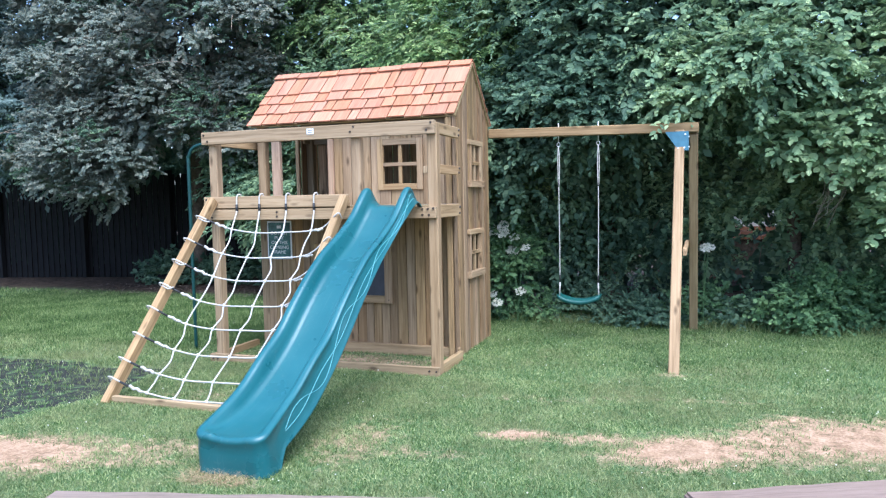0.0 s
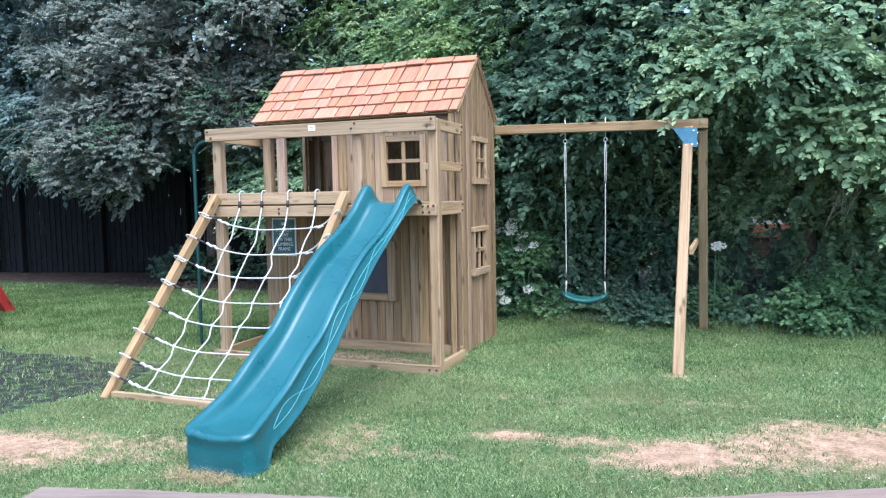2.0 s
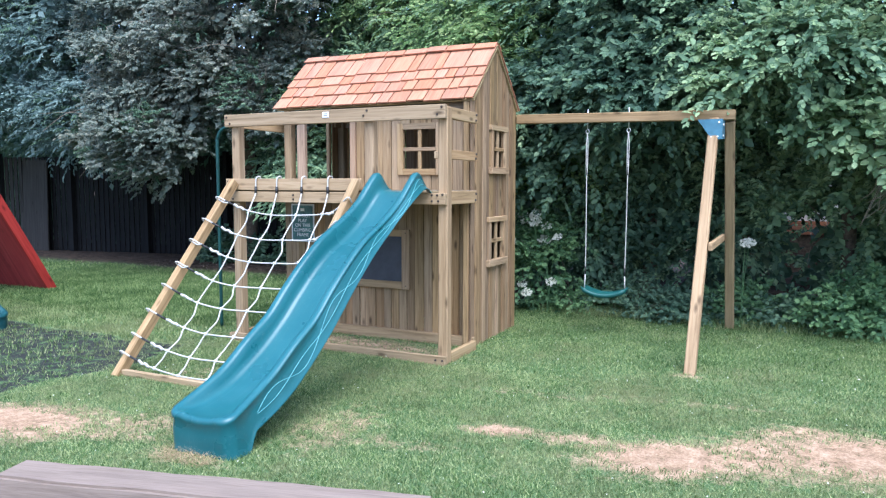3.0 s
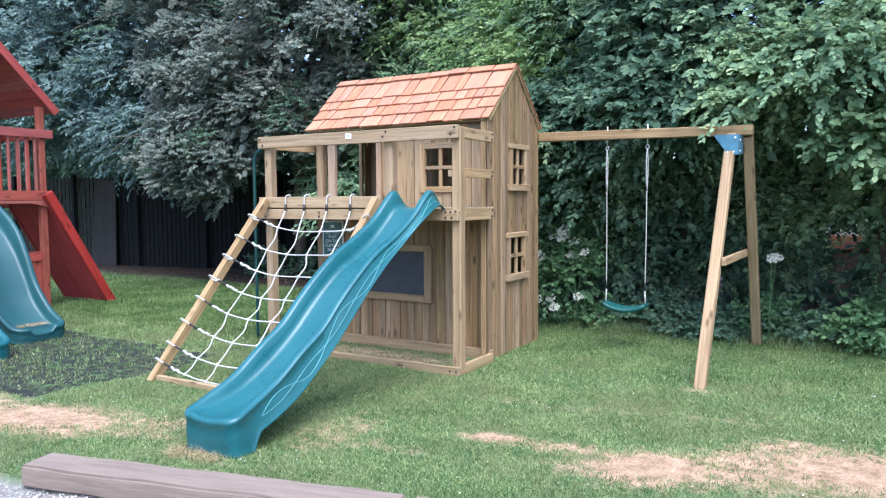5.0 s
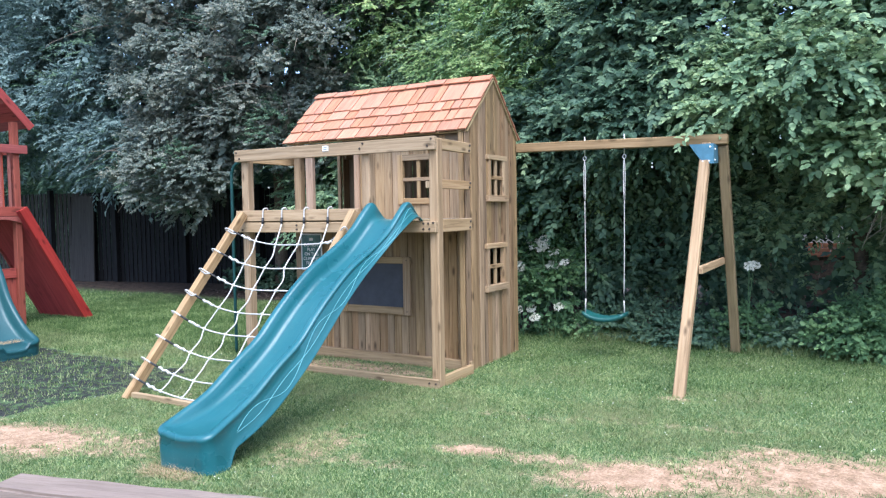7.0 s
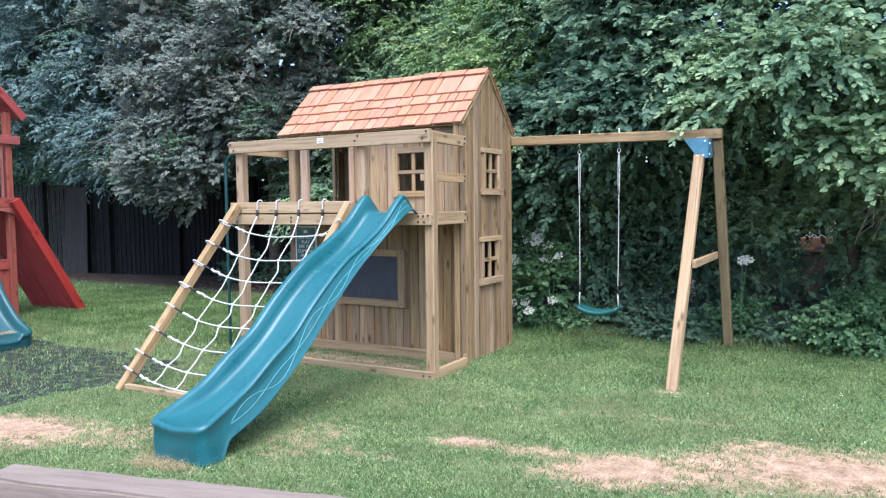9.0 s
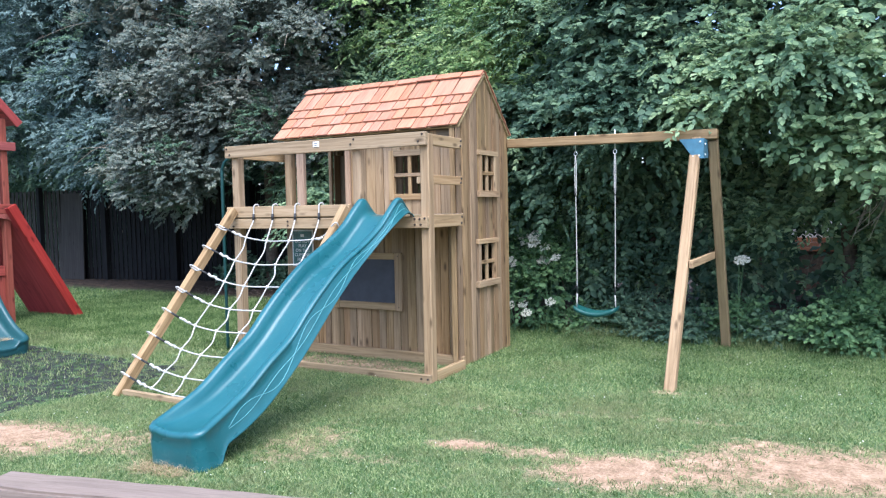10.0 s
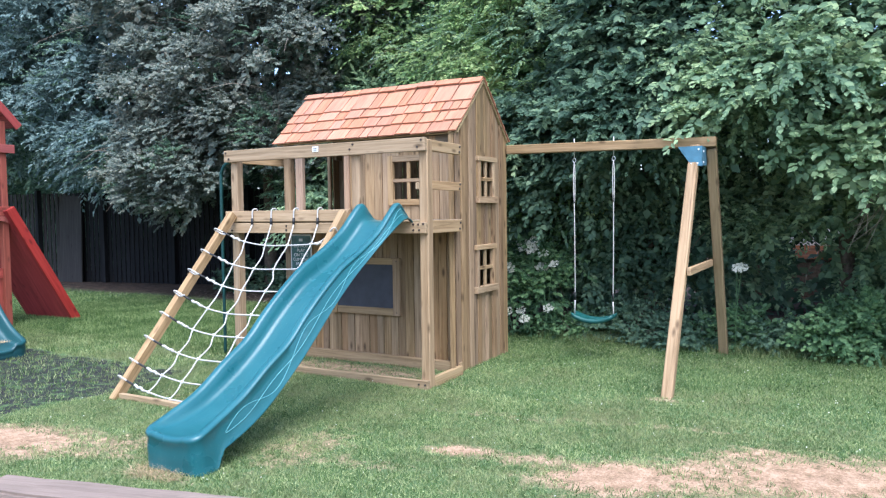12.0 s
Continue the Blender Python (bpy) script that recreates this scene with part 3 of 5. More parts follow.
ROOF_L, ROOF_R = -4.43, -2.145
roof = part("roof", bmesh.new(), OLDPINE, house, "orange cedar shingle roof with staggered courses")
rb = bmesh.new()
for side in (-1, 1):
    ring = [rb.verts.new((x, *slope_point(side, s, l)[0].yz)) for x in (ROOF_L + 0.02, ROOF_R - 0.012) for s, l in ((0.01, -0.018), (0.985, -0.018), (0.985, -0.032), (0.01, -0.032))]
    for f in ((0, 1, 5, 4), (1, 2, 6, 5), (2, 3, 7, 6), (3, 0, 4, 7), (3, 2, 1, 0), (4, 5, 6, 7)):
        rb.faces.new([ring[k] for k in f])
bmesh.ops.recalc_face_normals(rb, faces=rb.faces[:])
rb.to_mesh(roof.data)
rb.free()
SHINGLE = {}


def shingle(w, l, x, side, s_low, tilt, rng, lift=0.006):
    """A tapered cedar shingle; local x runs down the slope."""
    key = (round(w, 2), round(l, 2))
    if key not in SHINGLE:
        bm = bmesh.new()
        w2 = key[0] / 2 - 0.0060
        pts = [(0, -w2, 0), (0, w2, 0), (l, w2, 0), (l, -w2, 0), (0, -w2, 0.003), (0, w2, 0.003), (l, w2, 0.015), (l, -w2, 0.015)]
        vs = [bm.verts.new(p) for p in pts]
        for f in ((3, 2, 1, 0), (4, 5, 6, 7), (0, 1, 5, 4), (1, 2, 6, 5), (2, 3, 7, 6), (3, 0, 4, 7)):
            bm.faces.new([vs[k] for k in f])
        bmesh.ops.bevel(bm, geom=bm.edges[:], offset=0.0012, segments=1, affect="EDGES")
        SHINGLE[key] = mesh_of(bm, "shingle", CEDAR)
    p, n, d = slope_point(side, s_low, -0.004)
    yv = n.cross(d)
    m = Matrix((d, yv, n)).transposed().to_4x4()
    m = Matrix.Translation((x, p.y, p.z)) @ m @ pose(0, 0, 0, 0, rng.uniform(-0.6, 0.6), rng.uniform(-0.7, 0.7)) @ pose(-l, 0, lift, 0, tilt, 0)
    part("shingle", SHINGLE[key], CEDAR, roof, "", m)


rng = random.Random(11)
for side in (-1, 1):
    for row, (s_low, l) in enumerate(((1.015, 0.24), (0.815, 0.24), (0.625, 0.24), (0.448, 0.36))):
        x = ROOF_L + (row % 2) * 0.01
        while x < ROOF_R - 0.01:
            w = round(rng.choice((0.10, 0.13, 0.15, 0.18, 0.20, 0.24)), 2)
            if ROOF_R - x - w < 0.07:
                w = round(ROOF_R - x, 2)
            shingle(w, l, x + w / 2, side, s_low + rng.uniform(-0.010, 0.010), -3.0 if l < 0.3 else -2.1, rng)
            x += w
    x = ROOF_L
    while x < ROOF_R - 0.02:
        w = min(rng.choice((0.22, 0.26, 0.30)), round(ROOF_R - x, 2))
        if ROOF_R - x - w < 0.1:
            w = round(ROOF_R - x, 2)
        shingle(w, 0.10, x + w / 2, side, 0.105 + rng.uniform(0, 0.02), -1.5 - rng.uniform(0, 1.5), rng, 0.019 + rng.uniform(-0.002, 0.006))
        x += w
# label plate on the rail, blackboard and notice
plate = thing("name_plate", (-3.303, 6.299, 2.168), "small white rectangular plate on the top rail", "plate")
part("plate", box_mesh(0.072, 0.004, 0.05, WHITE, 0.001), WHITE, plate, "", pose(-3.303, 6.297, 2.168))
for dz in (0.008, -0.008):
    part("mark", box_mesh(0.04, 0.002, 0.005, FERRULE, 0), FERRULE, plate, "", pose(-3.303, 6.2945, 2.168 + dz))

board = thing("blackboard", (-3.3, 7.09, 0.5), "dark grey chalkboard in a pale pine frame", "blackboard")
block("slate", -3.68, -2.93, 7.071, 7.082, 0.56, 1.05, SLATE, board, chamfer=0.001)
block("frame", -3.735, -3.66, 7.055, 7.089, 0.505, 1.10, PINE, board)
block("frame", -2.95, -2.868, 7.055, 7.089, 0.505, 1.10, PINE, board)
block("frame", -3.658, -2.952, 7.057, 7.089, 1.03, 1.098, PINE, board)
block("frame", -3.658, -2.952, 7.057, 7.089, 0.507, 0.582, PINE, board)
for x, z in ((-3.70, 0.54), (-2.905, 0.54), (-3.70, 1.065), (-2.905, 1.065)):
    disc_bolt((x, 7.055, z), (0, -1, 0), board, 0.006, name="screw")

notice = thing("notice", (-4.15, 7.085, 0.94), "dark green notice with white capitals and white border", "sign")
block("panel", -4.296, -4.004, 7.074, 7.080, 0.937, 1.337, WHITE, notice, chamfer=0.001)
block("face", -4.280, -4.020, 7.0705, 7.0735, 0.953, 1.321, SIGN_FACE, notice, chamfer=0)
for k, words in enumerate(("DO NOT", "PLAY", "ON THIS", "CLIMBING", "FRAME")):
    tc = bpy.data.curves.new("words", "FONT")
    tc.body, tc.size, tc.align_x, tc.extrude = words, 0.050, "CENTER", 0.0006
    tmp = new("words", tc)
    me = bpy.data.meshes.new_from_object(tmp.evaluated_get(bpy.context.evaluated_depsgraph_get()))
    bpy.data.objects.remove(tmp)
    me.materials.clear()
    me.materials.append(WHITE)
    part("words", me, WHITE, notice, "", pose(-4.15, 7.069, 1.195 - 0.050 * k, 90, 0, 0))
part("emblem", box_mesh(0.05, 0.002, 0.03, WHITE, 0), WHITE, notice, "", pose(-4.15, 7.0690, 1.275))


# ---- slides ----
def slide(name, at, turn, crest, bed, skirt, half, label, mats=(TEAL, TEAL_LINE), vine=True, draft=(0.0, 0.0), corner=0.065):
    """A moulded wavy chute; the profiles are (run, height) from the top down, the run along local -y.
    The walls lean in towards the rim by draft (left, right), and the foot is rounded in plan by corner."""
    th = thing(name, at, label, "slide", turn=turn)
    W = PLACE[th]
    end = crest[-1][0]
    bend = [end - corner + corner * math.sin(a) for a in np.linspace(0, math.pi / 2, 10)]
    runs = np.array(list(np.linspace(crest[0][0], end - corner, 88)) + bend[1:])

    def smooth(prof):
        p = curve_points([(a, 0, b) for a, b in prof], 8)
        return np.interp(runs, [v.x for v in p], [v.z for v in p])

    def lean_at(r):
        return 1 - 0.75 * max(0.0, (r - end + 0.35) / 0.35)
    c, b, s = smooth(crest), smooth(bed), smooth(skirt)
    bm = bmesh.new()
    rows, low = [], []
    for r, cz, bz, sz in zip(runs, c, b, s):
        sz, bz = min(sz, cz - 0.02), min(bz, cz - 0.004)
        lean, h = lean_at(r), cz - bz
        cut = corner - math.sqrt(max(0.0, corner ** 2 - max(0.0, r - end + corner) ** 2))
        ul, ur = -half + draft[0] * lean + cut, half - draft[1] * lean - cut
        shelf = min(1.0, h / 0.05)
        side = ((0, cz), (0.014, cz + 0.003 * shelf), (0.034, cz), (0.044, cz - min(0.014, h * 0.3)), (0.055, bz + h * 0.45), (0.066, bz + h * 0.20), (0.082, bz + h * 0.06), (0.105, bz))
        prof = [(ul + u, z) for u, z in side] + [((ul + ur) / 2, bz - 0.004)] + [(ur - u, z) for u, z in side[::-1]]
        rows.append([bm.verts.new((u, -r, z)) for u, z in prof])
        low.append(sz)
    for p, q in zip(rows, rows[1:]):
        for k in range(len(p) - 1):
            bm.faces.new((p[k], q[k], q[k + 1], p[k + 1]))
    # the outer skin runs down one side, round the foot and up the other side
    edge = [(p[0], z) for p, z in zip(rows, low)] + [(v, 0.0) for v in rows[-1][1:-1]] + [(p[-1], z) for p, z in zip(rows[::-1], low[::-1])]
    pts = [v.co.xy for v, z in edge]
    band = []
    for k, (v, z0) in enumerate(edge):
        t = pts[min(k + 1, len(pts) - 1)] - pts[max(k - 1, 0)]
        n = Vector((t.y, -t.x, 0)).normalized()
        if n.dot(Vector((v.co.x, -0.3 if n.y < -0.5 else 0, 0))) < 0:
            n = -n
        lean = lean_at(-v.co.y)
        out = (draft[0] if v.co.x < 0 else draft[1]) * lean * abs(n.x) - 0.016 * abs(min(n.y, 0))
        k_ = min(1.0, (v.co.z - z0) / 0.07)
        ring, roll = [v], 1 + 0.8 * abs(min(n.y, 0))
        for o, d in ((0.007, 0.003), (0.011, 0.010), (0.010, 0.019), (0.004, 0.028)):
            ring.append(bm.verts.new(v.co + n * o * k_ * roll + Vector((0, 0, -d * k_ * roll))))
        top = v.co + Vector((0, 0, -0.028 * k_ * roll))
        for f in (0.3, 0.65, 0.95, 1.0):
            ring.append(bm.verts.new((*(top.xy + n.xy * (out * f + (0.008 if f == 1.0 else 0.004) + 0.013 * abs(min(n.y, 0)))), top.z + (z0 - top.z) * f)))
        band.append(ring)
    for p, q in zip(band, band[1:]):
        for k in range(len(p) - 1):
            bm.faces.new((p[k], p[k + 1], q[k + 1], q[k]))
    bmesh.ops.recalc_face_normals(bm, faces=bm.faces[:])
    chute = part("chute", bm, mats[0], th, "", W, True)
    chute.data.set_sharp_from_angle(angle=radians(55))
    sol = chute.modifiers.new("wall", "SOLIDIFY")
    sol.thickness, sol.offset = 0.007, 0
    if vine:
        for ph, amp in ((0.0, 0.30), (math.pi, 0.07)):
            pts = []
            for i in range(4, 82):
                f = 0.52 + amp * math.sin(i * 0.27 + ph)
                pts.append((half + 0.0095 - draft[1] * f * lean_at(runs[i]), -runs[i], s[i] + (c[i] - 0.028 - s[i]) * f))
            part("raised_line", tube_bm(pts, 0.0019, 5), mats[1], th, "pale raised vine line", W, True)
    return th


CREST = ((-6.32, 1.50), (-6.24, 1.57), (-6.15, 1.64), (-6.05, 1.585), (-5.87, 1.43), (-5.72, 1.335), (-5.56, 1.252), (-5.31, 1.135), (-5.07, 0.975), (-4.88, 0.825), (-4.70, 0.668), (-4.48, 0.54),
         (-4.27, 0.405), (-4.13, 0.340), (-3.98, 0.286), (-3.90, 0.258), (-3.83, 0.237))
BED = ((-6.32, 1.49), (-6.20, 1.49), (-6.08, 1.47), (-5.92, 1.345), (-5.72, 1.20), (-5.52, 1.095), (-5.32, 1.005), (-5.14, 0.890), (-4.96, 0.752), (-4.78, 0.60), (-4.60, 0.475), (-4.42, 0.372),
       (-4.24, 0.288), (-4.06, 0.244), (-3.94, 0.230), (-3.86, 0.228), (-3.83, 0.225))
SKIRT = ((-6.32, 1.46), (-6.20, 1.51), (-5.92, 1.375), (-5.62, 1.19), (-5.39, 1.04), (-5.14, 0.845), (-4.93, 0.66), (-4.77, 0.525), (-4.56, 0.37), (-4.39, 0.26), (-4.23, 0.185), (-4.10, 0.14),
         (-4.02, 0.105), (-3.985, 0.0), (-3.90, 0.0), (-3.83, 0.0))
TOP = 6.30


def profile(p):
    return tuple((a + TOP, z) for a, z in p)


slide("wavy_slide", (-2.478, TOP, 0), 0, profile(CREST), profile(BED), profile(SKIRT), 0.231, "wavy teal plastic slide with raised vine lines, fixed to the balcony", draft=(0.012, 0.042))


# ---- climbing net ----
net = thing("climbing_net", (-3.68, 5.5, 0), "white rope scramble net on a sloping pale pine frame", "climbing net")
SL = Vector((0, 1.44, 1.56))
FOOT_Y = 4.835


def on_net(x, f, sag=0.0):
    """A point of the net; f runs from the foot (0) to the head (1)."""
    return Vector((x, FOOT_Y + SL.y * f, 0.03 + SL.z * f)) + Vector((0, 0.735, -0.678)) * sag


BEAM_X = -4.36
for x in (BEAM_X, -2.965):
    timber("side_beam", (x, FOOT_Y + 0.005, -0.02), (x, FOOT_Y + SL.y, SL.z + 0.005), 0.068, 0.085, PINE, net, up=(0, -0.735, 0.678), chamfer=0.006)
block("foot_beam", BEAM_X + 0.036, -3.002, 4.86, 4.905, -0.02, 0.048, PINE, net)
NET_X = (-4.045, -3.797, -3.512, -3.222)
NET_F = (0.838, 0.712, 0.598, 0.476, 0.363, 0.240, 0.127, 0.044)
rng = random.Random(5)
knots = {}
for j, f in enumerate(NET_F):
    for i, x in enumerate(NET_X):
        sag = 0.045 + 0.075 * math.sin(math.pi * min(1, f * 1.05)) + (0.0, 0.03, 0.02, 0.0)[i]
        knots[i, j] = on_net(x + rng.uniform(-0.018, 0.018), f + (0.006, -0.003, -0.005, -0.004)[i], sag)
for j, f in enumerate(NET_F):
    wrap = [on_net(BEAM_X + dx, f + 0.034 + df, dn) for dx, dn, df in ((-0.02, 0.046, 0), (-0.040, 0.02, 0), (-0.040, -0.040, 0.002), (0.0, -0.048, 0.0), (0.038, -0.044, -0.006))]
    first, last = wrap[-1], knots[0, j]
    pts = wrap + [first.lerp(last, 0.5) + Vector((0, 0, -0.008))] + [knots[i, j] for i in range(4)] + [on_net(-3.07, f + 0.012, 0.05), on_net(-2.925, f + 0.04, -0.05), on_net(-2.915, f + 0.04, 0.02)]
    part("rope", tube_bm(curve_points(pts, 5), 0.0068, 6), ROPE, net, smooth=True)
    sagging = [first.lerp(last, q) + Vector((0, 0, -0.032 * q * (1 - q))) for q in (0.16, 0.44)]
    part("ferrule", tube_bm(sagging, 0.0095, 8), FERRULE, net, smooth=True)
    sp = [first.lerp(last, 0.46 + 0.075 * k) + Vector((0.003 * math.sin(k * 3), 0.004 * math.cos(k * 2), -0.006 + 0.006 * math.sin(k * 2.2 + j))) for k in range(6)]
    part("splice", tube_bm(curve_points(sp, 3), 0.013, 6, radii=[0.0085 + 0.005 * abs(math.sin(k * 1.3 + j)) for k in range(16)]), ROPE, net, smooth=True)
    end = knots[3, j]
    sp = [end + Vector((0.03 + 0.022 * k, 0.003 * math.cos(k * 2), 0.006 * math.sin(k * 2.2 + j) + 0.003 * k)) for k in range(5)]
    part("splice", tube_bm(curve_points(sp, 3), 0.012, 6, radii=[0.0080 + 0.005 * abs(math.sin(k * 1.4 + j)) for k in range(13)]), ROPE, net, smooth=True)
    if j in (0, 2, 3):
        a = wrap[-1] + Vector((0.005, 0, -0.012))
        part("rope_end", tube_bm(curve_points([wrap[-2] + Vector((0, 0, -0.02)), a + Vector((0.02, 0, -0.022)), a + Vector((0.075, 0, -0.030 + 0.008 * j))], 4), 0.0062, 6), ROPE, net, smooth=True)
for i, x in enumerate(NET_X):
    hook = [(x - 0.055, 6.352, 1.50), (x - 0.055, 6.352, 1.60), (x - 0.052, 6.325, 1.616), (x - 0.056, 6.288, 1.60), (x - 0.058, 6.282, 1.52), (x - 0.05, 6.27, 1.46)]
    pts = list(hook)
    for j in range(8):
        if j:
            pts.append(knots[i, j - 1].lerp(knots[i, j], 0.45) + Vector((rng.choice((-1, 1)) * rng.uniform(0.004, 0.024), 0.012, -0.012)))
        pts.append(knots[i, j])
    part("rope", tube_bm(curve_points(pts, 5), 0.0068, 6), ROPE, net, smooth=True)
    d = (knots[i, 0] - Vector(hook[-1])).normalized()
    part("ferrule", tube_bm((Vector(hook[-2]), Vector(hook[-1])), 0.0125, 8), FERRULE, net, smooth=True)
kb = bmesh.new()
bmesh.ops.create_icosphere(kb, subdivisions=2, radius=0.0165)
for v in kb.verts:
    v.co.y *= 0.75
    v.co *= 1 + 0.12 * math.sin(v.co.x * 260) * math.cos(v.co.z * 260)
knot_mesh = mesh_of(kb, "knot", KNOT, True)
for k, p in knots.items():
    part("knot", knot_mesh, KNOT, net, "", Matrix.Translation(p) @ pose(0, 0, 0, rng.uniform(0, 90), rng.uniform(0, 90), 0))

# ---- fire pole ----
pole = thing("fire_pole", (-5.04, 6.79, 0), "slim dark green metal pole with curved top arm", "pole")
arm = curve_points([(-5.04, 6.79, -0.02), (-5.04, 6.79, 0.7), (-5.04, 6.79, 1.90), (-5.03, 6.79, 2.03), (-4.98, 6.79, 2.11), (-4.88, 6.79, 2.145), (-4.70, 6.79, 2.15), (-4.492, 6.79, 2.15)], 6)
part("tube", tube_bm(arm, 0.0175, 10), POLE_GREEN, pole, smooth=True)
block("flange", -4.500, -4.4915, 6.755, 6.825, 2.12, 2.18, POLE_GREEN, pole)

# ---- swing ----
swing_frame = thing("swing_set", (-0.1, 8.1, 0), "pine swing beam on an A-shaped end frame with blue brackets", "swing frame")
timber("beam", (-2.165, 8.195, 2.232), (0.0, 8.195, 2.200), 0.09, 0.095, PINE, swing_frame, chamfer=0.007)
timber("leg", (-0.19, 6.915, -0.05), (-0.178, 8.115, 2.155), 0.09, 0.09, PINE, swing_frame, chamfer=0.008)
timber("leg", (-0.052, 9.17, -0.05), (-0.052, 8.245, 2.148), 0.09, 0.09, OLDPINE, swing_frame, "rear leg of darker weathered pine", chamfer=0.008)
timber("crossbar", (-0.115, 7.46, 1.01), (-0.115, 8.76, 1.01), 0.035, 0.07, PINE, swing_frame)


def flat_plate(pts, m, name, parent, mat, t=0.006):
    bm = bmesh.new()
    lo = [bm.verts.new((x, y, 0)) for x, y in pts]
    hi = [bm.verts.new((x, y, t)) for x, y in pts]
    bm.faces.new(lo[::-1])
    bm.faces.new(hi)
    for k in range(len(pts)):
        bm.faces.new((lo[k], lo[(k + 1) % len(pts)], hi[(k + 1) % len(pts)], hi[k]))
    bmesh.ops.recalc_face_normals(bm, faces=bm.faces[:])
    return part(name, bm, mat, parent, "blue painted steel bracket", m)


flat_plate(((-0.315, 2.150), (-0.100, 2.150), (-0.100, 1.965), (-0.185, 1.965)), Matrix(((1, 0, 0, 0), (0, 0, -1, 7.985), (0, 1, 0, 0), (0, 0, 0, 1))), "bracket", swing_frame, BLUE_STEEL)
flat_plate(((7.985, 2.150), (8.32, 2.150), (8.24, 1.98), (7.985, 1.965)), Matrix(((0, 0, 1, -0.1), (1, 0, 0, 0), (0, 1, 0, 0), (0, 0, 0, 1))), "bracket", swing_frame, BLUE_STEEL)
for x, z in ((-0.125, 2.12), (-0.135, 1.99), (-0.19, 1.985)):
    disc_bolt((x, 7.979, z), (0, -1, 0), swing_frame, 0.010, WHITE)
for y, z in ((8.05, 2.10), (8.05, 2.0)):
    disc_bolt((-0.094, y, z), (1, 0, 0), swing_frame, 0.010, WHITE)

swing = thing("swing", (-1.197, 8.19, 0.4), "dark green plastic swing seat on two white ropes", "swing")
for sx in (-1, 1):
    xt, xb = -1.197 + sx * 0.208, -1.197 + sx * 0.202
    part("hook", tube_bm([(xt, 8.195, 2.31), (xt, 8.195, 2.10)], 0.006, 8), STEEL, swing, smooth=True)
    ring = [(xt + 0.017 * math.sin(a), 8.195, 2.085 + 0.021 * math.cos(a)) for a in (2 * math.pi * k / 14 for k in range(15))]
    part("ring", tube_bm(ring, 0.0045, 6), STEEL, swing, smooth=True)
    for dx in (-0.008, 0.008):
        loop = curve_points([(xt, 8.19, 2.07), (xt + dx, 8.19, 1.95), (xt + dx * 0.8, 8.19, 1.72), (xt, 8.19, 1.62)], 5)
        part("rope", tube_bm(loop, 0.0048, 6), ROPE, swing, smooth=True)
    part("ferrule", tube_bm([(xt, 8.19, 1.72), (xt, 8.19, 1.64)], 0.0065, 8), FERRULE, swing, smooth=True)
    part("rope", tube_bm(curve_points([(xt, 8.19, 1.66), ((xt + xb) / 2 + 0.002, 8.19, 1.1), (xb, 8.19, 0.68)], 6), 0.0050, 6), ROPE, swing, smooth=True)
    part("ferrule", tube_bm([(xb, 8.19, 0.70), (xb, 8.19, 0.62)], 0.0062, 8), FERRULE, swing, smooth=True)
    part("rope", tube_bm([(xb, 8.19, 0.62), (xb + sx * 0.006, 8.19, 0.47)], 0.0070, 6), ROPE, swing, smooth=True)
sb = bmesh.new()
rows = []
for i in range(19):
    u = -1 + i / 9
    zc = 0.415 + 0.062 * u * u
    wd = 0.078 + 0.022 * math.cos(u * 1.2)
    if i in (0, 18):
        wd *= 0.7
    prof = [(-wd, 0.026), (-wd - 0.008, 0.005), (-wd, -0.022), (0, -0.016), (wd, -0.022), (wd + 0.008, 0.005), (wd, 0.026), (wd - 0.016, 0.012), (0, 0.006), (-wd + 0.016, 0.012)]
    rows.append([sb.verts.new((-1.197 + u * 0.228, 8.19 + y, zc + z)) for y, z in prof])
for p, q in zip(rows, rows[1:]):
    for k in range(len(p)):
        sb.faces.new((p[k], p[(k + 1) % len(p)], q[(k + 1) % len(p)], q[k]))
sb.faces.new(rows[0])
sb.faces.new(rows[-1][::-1])
bmesh.ops.recalc_face_normals(sb, faces=sb.faces[:])
part("seat", sb, GREEN_PLASTIC, swing, smooth=True)

